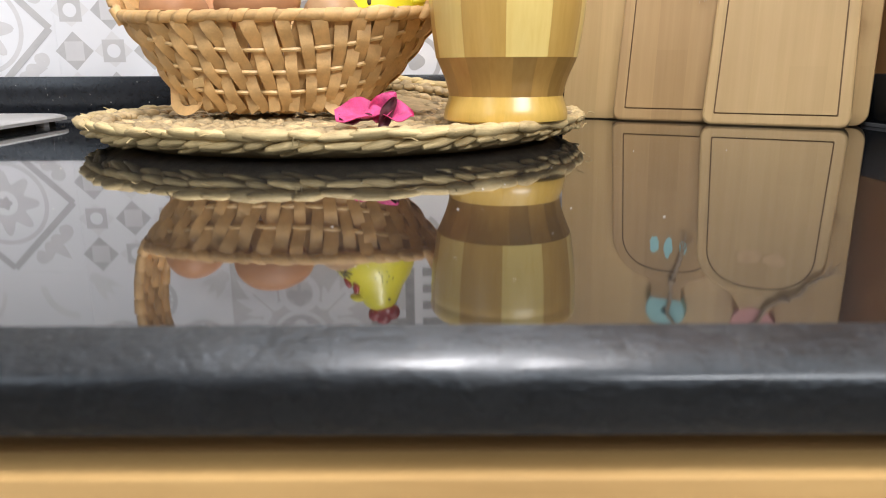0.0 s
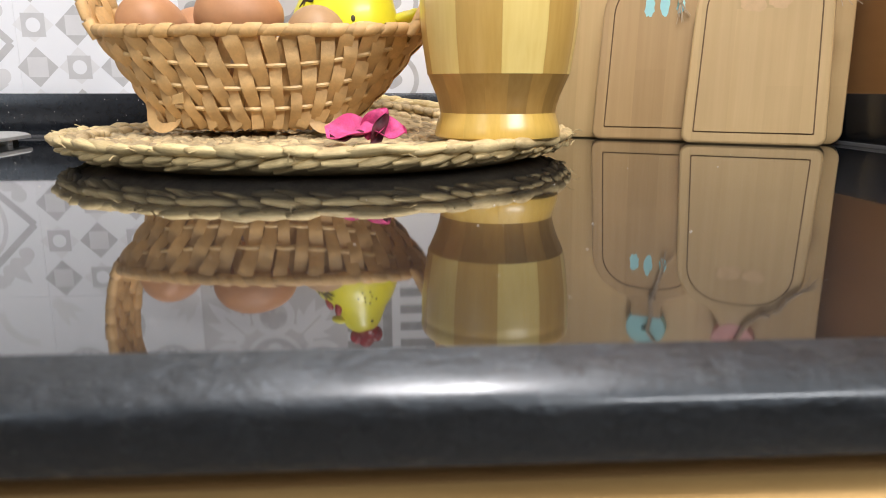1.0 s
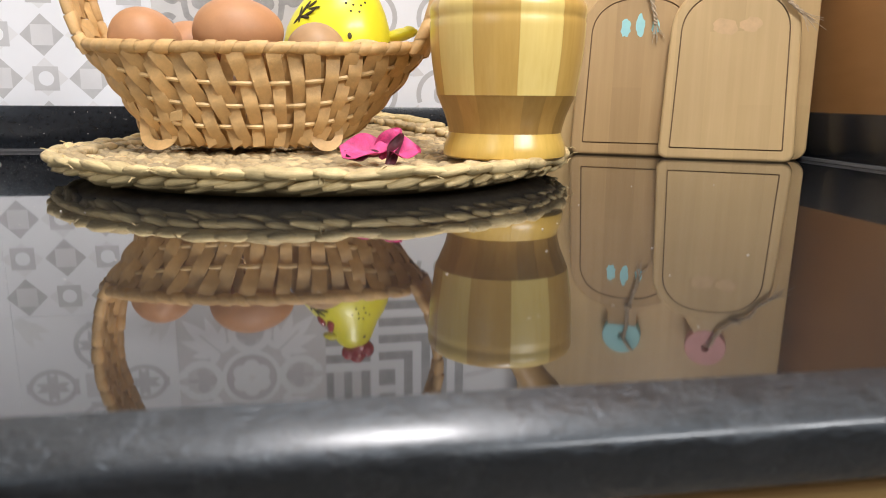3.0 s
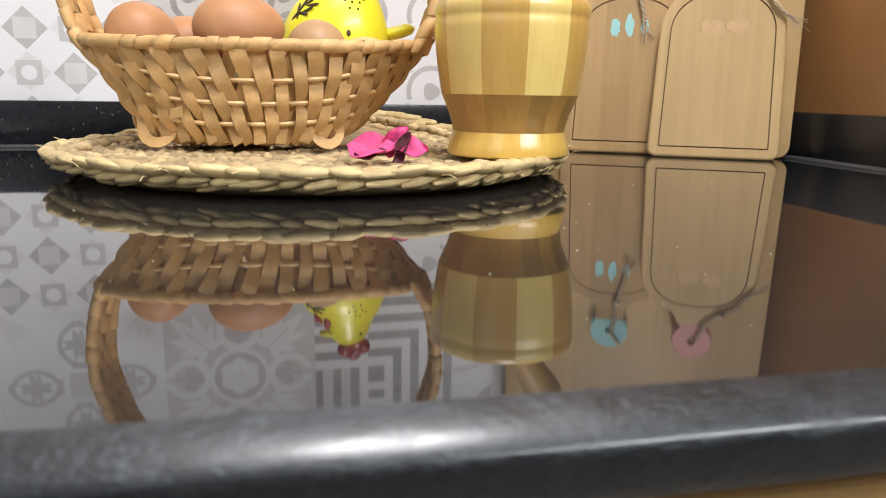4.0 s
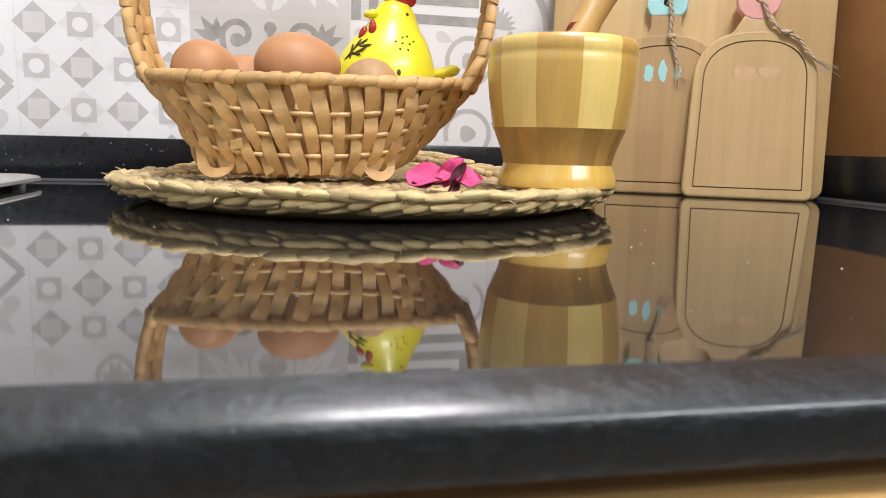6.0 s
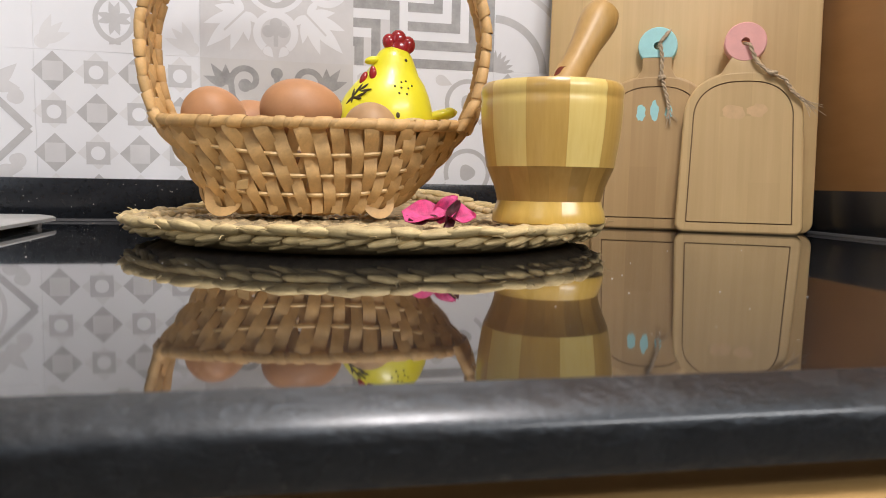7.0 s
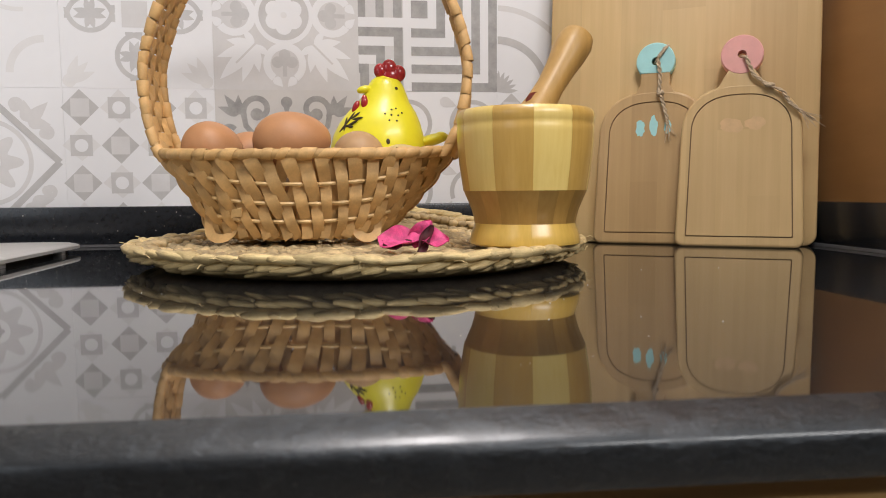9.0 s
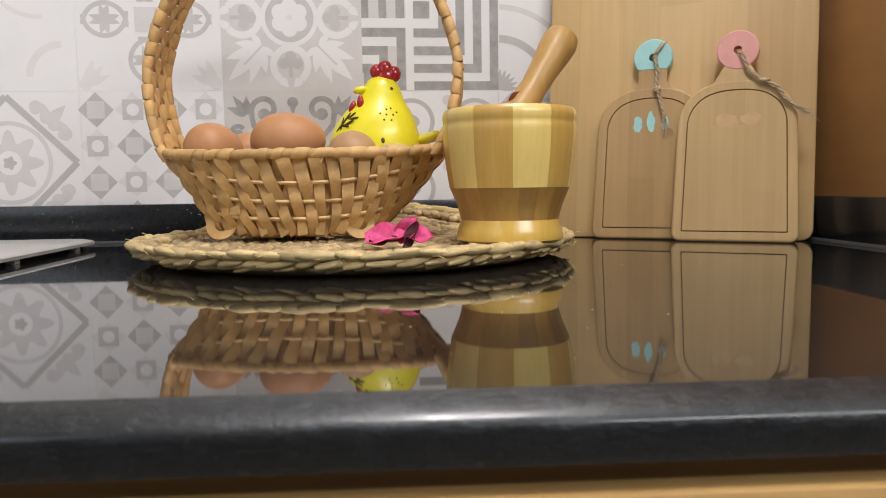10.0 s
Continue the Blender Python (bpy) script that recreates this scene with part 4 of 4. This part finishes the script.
# chip of broken cane
bm = bmesh.new()
slab_shape(bm, [(-0.004, -0.003), (0.005, -0.002), (0.006, 0.005), (-0.002, 0.003)], -0.0005, 0.0005)
chip = part("broken_strip", bm, CANE_PALE, basket, "snapped pale end of a cane strip", False)
chip.matrix_basis = pose(*(bk_point(math.radians(-118), 0.30, 0.0040)[0]), 20, 0, -10)


def handle_point(u):
    """The handle's arch in the basket's long plane, u from 0 to pi."""
    c = math.cos(u)
    x = -(0.128 * math.copysign(abs(c) ** 0.72, c))
    if c > 0:
        x *= 1.11
    low = 0.84 if c < 0 else 0.885
    if math.sin(u) < 0.42:
        x *= low + (1 - low) * (math.sin(u) / 0.42) ** 0.7
    return Vector((x + 0.0125, 0, RIM_Z - 0.001 + 0.189 * math.sin(u) ** 1.05))


def half_width(u):
    """The strap is broad and splays where it meets the rim."""
    return 0.0165 + 0.009 * (1 - math.sin(u)) ** 3


def strap(u, v):
    """A point of the strap, v from -1 to 1 across it; at the foot it follows the rim's curve."""
    p = handle_point(u)
    y = v * half_width(u)
    k = (1 - math.sin(u)) ** 2.5
    p.x *= 1 - k * (1 - math.sqrt(max(0.0, 1 - (y / 0.060) ** 2)))
    p.y = y
    return p


def strap_frame(u, v):
    d = (strap(min(math.pi, u + 0.02), v) - strap(max(0, u - 0.02), v)).normalized()
    across = (strap(u, min(1, v + 0.1)) - strap(u, max(-1, v - 0.1))).normalized()
    return strap(u, v), d, across, across.cross(d).normalized()


n_wrap = 46
for sgn in (-1, 1):
    bm = bmesh.new()
    tube(bm, [strap(math.pi * k / 60, sgn) for k in range(61)], 0.0030, 8)
    part("handle_rod", bm, CANE, basket)
    for k in range(n_wrap):
        rk = random.Random(500 + 2 * k + sgn)
        u = math.pi * (k + 0.5 + rk.uniform(-0.12, 0.12)) / n_wrap
        c, d, across, nor = strap_frame(u, sgn)
        hw = (strap(math.pi * (k + 1) / n_wrap, sgn) - strap(math.pi * k / n_wrap, sgn)).length * rk.uniform(0.42, 0.52)
        rad = 0.0038 + rk.uniform(-0.0003, 0.0005)
        sk = rk.uniform(-0.002, 0.002)
        bm = bmesh.new()
        rings = []
        for off, f in ((-hw, 0.93), (-hw * 0.93, 0.98), (hw * 0.95, 1.10), (hw * 1.04, 1.05)):
            rings.append([c + d * (off + sk * math.sin(q)) + (across * math.cos(q) + nor * math.sin(q)) * rad * f for q in (2 * math.pi * j / 10 for j in range(10))])
        loft(bm, rings, False, False)
        part("handle_wrap", bm, CANE, basket)
# flat strips along and across the strap, passing over and under each other
lanes = 5
for lane in range(lanes):
    bm = bmesh.new()
    rings = []
    for j in range(n_wrap * 4 + 1):
        u = math.pi * j / (n_wrap * 4)
        v = (lane - 2) / 2.6
        p, d, across, nor = strap_frame(u, v)
        w = across * half_width(u) * 0.19
        p = p + nor * 0.0013 * math.cos(math.pi * (j / 4 + lane))
        rings.append([p - w - nor * 0.0004, p - w + nor * 0.0004, p + w + nor * 0.0004, p + w - nor * 0.0004])
    loft(bm, rings)
    part("handle_strip", bm, CANE, basket)
for k in range(n_wrap):
    u = math.pi * (k + 0.5) / n_wrap
    hw = (handle_point(math.pi * (k + 1) / n_wrap) - handle_point(math.pi * k / n_wrap)).length * 0.46
    bm = bmesh.new()
    rings = []
    for j in range(21):
        v = j / 10 - 1
        p, d, across, nor = strap_frame(u, v)
        p = p - nor * 0.0013 * math.cos(math.pi * (k + 0.5 + v * 2.6))
        rings.append([p - d * hw - nor * 0.0004, p - d * hw + nor * 0.0004, p + d * hw + nor * 0.0004, p + d * hw - nor * 0.0004])
    loft(bm, rings)
    part("handle_cross_strip", bm, CANE, basket)

# ---- eggs ----


def egg(x, y, z, length, width, rz, tilt, mat_, label):
    bm = bmesh.new()
    rings = []
    for k in range(1, 20):
        a = math.pi * k / 20
        s = -math.cos(a)
        r = width / 2 * math.sin(a) * (1 - 0.11 * s)
        rings.append([Vector((s * length / 2, r * math.cos(t), r * math.sin(t))) for t in (2 * math.pi * j / 32 for j in range(32))])
    loft(bm, rings)
    ob = part("egg", bm, mat_)
    ob.matrix_world = pose(x, y, z, 0, tilt, rz)
    return tagged(ob, label, "egg", "eggs in the basket")


egg(-0.0530, 0.391, 0.9925, 0.0590, 0.0450, 4, -4, EGG_A, "large smooth brown egg lying in the basket")
egg(-0.1140, 0.407, 0.9870, 0.0500, 0.0420, 50, 10, EGG_A, "brown egg beside the basket's handle")
egg(-0.0880, 0.445, 0.9830, 0.0540, 0.0420, 20, 0, EGG_A, "brown egg behind the large one")
egg(-0.0020, 0.395, 0.9800, 0.0440, 0.0405, 70, 6, EGG_B, "tan egg in front of the hen figurine")
egg(0.0330, 0.398, 0.9715, 0.0460, 0.0385, 10, 0, EGG_C, "pale egg low in the basket")
egg(-0.0600, 0.413, 0.9440, 0.0560, 0.0430, 0, 0, EGG_B, "tan egg at the bottom of the basket")
egg(0.0010, 0.413, 0.9440, 0.0540, 0.0430, 10, 0, EGG_A, "brown egg at the bottom of the basket")

# ---- hen figurine: one mesh ----
bm = bmesh.new()
prof = [(0.947, 0.018, 0.010), (0.949, 0.018, 0.016), (0.958, 0.018, 0.021), (0.975, 0.0175, 0.030), (0.983, 0.0175, 0.0366), (0.990, 0.0175, 0.0378), (1.003, 0.0182, 0.0355), (1.014, 0.0195, 0.0318), (1.024, 0.0212, 0.0268), (1.033, 0.0228, 0.0218), (1.041, 0.0240, 0.0180), (1.048, 0.0244, 0.0152), (1.0535, 0.0246, 0.0120), (1.0570, 0.0246, 0.0080), (1.0585, 0.0246, 0.003)]
prof = [(z if z < 0.99 else 0.99 + (z - 0.99) * 0.90, cx - 0.003, r * (1.07 if z < 1.03 else 1.0)) for z, cx, r in prof]
HEN_Y, HEN_D = 0.445, 0.64
loft(bm, [[Vector((cx + r * math.cos(2 * math.pi * k / 32), HEN_Y + r * HEN_D * math.sin(2 * math.pi * k / 32), z)) for k in range(32)] for z, cx, r in prof])


def blob(bm, c, size, mi, rot=None):
    c = Vector(c)
    m = Matrix.Translation(c) @ (rot or Matrix.Identity(4)) @ Matrix.Diagonal((*size, 1))
    r = bmesh.ops.create_uvsphere(bm, u_segments=14, v_segments=9, radius=1, matrix=m)
    for f in {f for v in r["verts"] for f in v.link_faces}:
        f.material_index = mi


for dx, dz, r in ((-0.0065, 0.0040, 0.0056), (0.0010, 0.0060, 0.0068), (0.0088, 0.0020, 0.0062), (0.0015, -0.0010, 0.0085)):
    blob(bm, (0.0235 + dx, 0.443, 1.0508 + dz), (r, 0.0042, r * 1.15), 1)
blob(bm, (0.0030, 0.440, 1.0388), (0.0062, 0.0038, 0.0032), 0, pose(0, 0, 0, 0, -14, 0))
blob(bm, (0.0032, 0.4335, 1.0275), (0.0030, 0.0026, 0.0062), 1)
blob(bm, (-0.0040, 0.4360, 1.0240), (0.0026, 0.0026, 0.0056), 1, pose(0, 0, 0, 0, 25, 0))
blob(bm, (0.0605, 0.445, 0.9975), (0.0150, 0.0085, 0.0050), 0, pose(0, 0, 0, 0, -14, 0))
blob(bm, (0.0680, 0.444, 1.0000), (0.0060, 0.0060, 0.0045), 0)


def on_body(z, deg, mi, w, h, spin=0.0):
    """A small painted or pierced mark lying on the body at that height and bearing."""
    a = math.radians(deg)
    for (z0, c0, r0), (z1, c1, r1) in zip(prof, prof[1:]):
        if z0 <= z <= z1:
            f = (z - z0) / (z1 - z0)
            r, cx = r0 + (r1 - r0) * f, c0 + (c1 - c0) * f
            c = Vector((cx + r * math.sin(a), HEN_Y - r * HEN_D * math.cos(a), z))
            blob(bm, c, (w, 0.0007, h), mi, pose(0, 0, 0, 0, 0, deg) @ pose(0, 0, 0, -math.degrees(math.atan2(r0 - r1, z1 - z0)), 0, 0) @ pose(0, 0, 0, 0, spin, 0))


for dz, dd in ((0.0, 14), (0.0045, 14), (-0.0045, 11), (0.001, 4), (-0.0002, 25), (-0.0048, 22), (0.002, 32), (0.0055, 22)):
    on_body(1.0165 + dz, dd, 2, 0.00085, 0.00085)
on_body(1.0395, 32, 2, 0.0014, 0.0014)
on_body(0.9945, 10, 2, 0.0016, 0.0024)
for z, d, w, h, sp in ((1.009, -44, 0.0013, 0.0085, 62), (1.014, -52, 0.0013, 0.0065, 20), (1.0095, -56, 0.0013, 0.0065, -8), (1.006, -58, 0.0012, 0.006, 40), (1.0135, -38, 0.0012, 0.006, 80), (1.0075, -46, 0.0013, 0.005, 100), (1.016, -44, 0.0012, 0.005, 45)):
    on_body(z, d, 2, w, h, sp)
hen = part("hen_figurine", bm, [YELLOW, RED, BLACK])
tagged(hen, "glossy yellow ceramic hen figurine with a red comb", "figurine")

# ---- dried pink petals ----
potpourri = thing("dried_flower", pose(0.0300, 0.301, 0.9164) @ Matrix.Diagonal((0.82, 0.82, 0.82, 1)), "dried magenta flower petals lying on the place mat", "dried flower")


def petal(m, length, width, cup, mats, seed, name="petal", label=""):
    rk = random.Random(seed)
    bm = bmesh.new()
    nu, nv = 12, 8
    front, back = [], []
    for i in range(nu + 1):
        s = i / nu
        w = width / 2 * math.sin(math.pi * min(1, 0.12 + 0.86 * s)) ** 0.65
        a, b = [], []
        for j in range(nv + 1):
            v = j / nv * 2 - 1
            z = cup * (v * v) * w * 1.4 + 0.0016 * math.sin(7 * s + 3 * v + seed) * (0.4 + abs(v)) + 0.25 * length * (s - 0.4) ** 2
            p = Vector(((s - 0.5) * length, v * w, z))
            a.append(p)
            b.append(p - Vector((0, 0, 0.0007)))
        front.append(a)
        back.append(b)
    loops = [a + b[::-1] for a, b in zip(front, back)]
    vv = loft(bm, loops)
    ob = part(name, bm, mats, potpourri, label)
    ob.matrix_basis = m
    return ob


petal(pose(-0.010, 0.000, 0.006, 38, -6, 8), 0.034, 0.022, 0.35, MAGENTA, 1)
petal(pose(0.008, 0.006, 0.0115, 70, -48, 12), 0.026, 0.016, 0.5, MAGENTA, 2)
petal(pose(0.019, 0.000, 0.0055, 42, 8, -20), 0.023, 0.018, 0.4, MAGENTA, 3)
petal(pose(0.010, -0.001, 0.0075, 80, -62, 30), 0.025, 0.010, 0.5, PETAL_DARK, 4, "dark_petal", "dark dried sepal")
petal(pose(-0.012, -0.003, 0.0022, 15, 0, 6), 0.024, 0.012, 0.2, PETAL_DARK, 5, "dark_petal", "dark dried underside")

# ---- steel hob, crumbs ----
hob = thing("gas_hob", pose(-0.258, 0.545, TOP), "low brushed steel gas hob set on the worktop", "hob")
bm = bmesh.new()
out = [(0.0, -0.02), (-0.012, -0.004), (-0.03, 0.0), (-0.58, 0.0), (-0.58, -0.48), (0.0, -0.48)]
rings = []
for f, z in ((1.0, 0.0042), (1.0, 0.0068), (0.994, 0.0082), (0.985, 0.0088)):
    rings.append([Vector((-0.29 + (x + 0.29) * f, -0.24 + (y + 0.24) * f, z)) for x, y in out])
loft(bm, rings)
part("top_plate", bm, STEEL, hob, smooth=False)
# black block added to make the gap under the plate read as shadow
part("gap_shade", box_bm(-0.56, -0.46, 0.0, -0.012, -0.018, 0.0042), BLACK, hob, "black filler added for the shade in the gap under the plate", False)
for y in (-0.05, -0.16, -0.30, -0.43):
    part("foot", box_bm(-0.011, y - 0.004, 0.0, -0.003, y + 0.004, 0.0042, 0.0006), STEEL, hob, smooth=False)

rnd = random.Random(21)
verts, faces = [], []
for k in range(85):
    x, y = rnd.uniform(-0.36, 0.40), rnd.uniform(0.02, 0.57)
    if (x - MAT.x) ** 2 + (y - MAT.y) ** 2 < 0.187 ** 2 or (y > 0.40 and x > 0.17) or (x < -0.25 and y < 0.56):
        continue
    r = rnd.choice((0.00018, 0.00022, 0.0003, 0.0005)) * (1 + rnd.random() * 0.5) * (0.6 if y < 0.22 else 1.0)
    base = len(verts)
    for a, b, c in ((1, 0, 0), (0, 1, 0), (-1, 0, 0), (0, -1, 0), (0, 0, 1.1), (0, 0, -0.5)):
        verts.append((x + r * a * rnd.uniform(0.7, 1.5), y + r * b * rnd.uniform(0.7, 1.5), TOP + 0.4 * r + r * c * 0.8))
    faces += [[base + i for i in f] for f in ((0, 1, 4), (1, 2, 4), (2, 3, 4), (3, 0, 4), (1, 0, 5), (2, 1, 5), (3, 2, 5), (0, 3, 5))]
for k in range(26):
    x, z = rnd.uniform(-0.40, -0.16), rnd.uniform(0.906, 0.938)
    r = rnd.uniform(0.0003, 0.0006)
    base = len(verts)
    for a, b, c in ((1, 0, 0), (0, 0, 1), (-1, 0, 0), (0, 0, -1), (0, -1, 0), (0, 0.6, 0)):
        verts.append((x + r * a, UP_Y - 0.3 * r + r * b, z + r * c))
    faces += [[base + i for i in f] for f in ((0, 1, 4), (1, 2, 4), (2, 3, 4), (3, 0, 4), (1, 0, 5), (2, 1, 5), (3, 2, 5), (0, 3, 5))]
me = bpy.data.meshes.new("crumbs")
me.from_pydata(verts, [], faces)
me.materials.append(CRUMB)
tagged(new("crumbs", me), "scattered pale crumbs and dust on the black stone", "crumbs", "", "stuff")
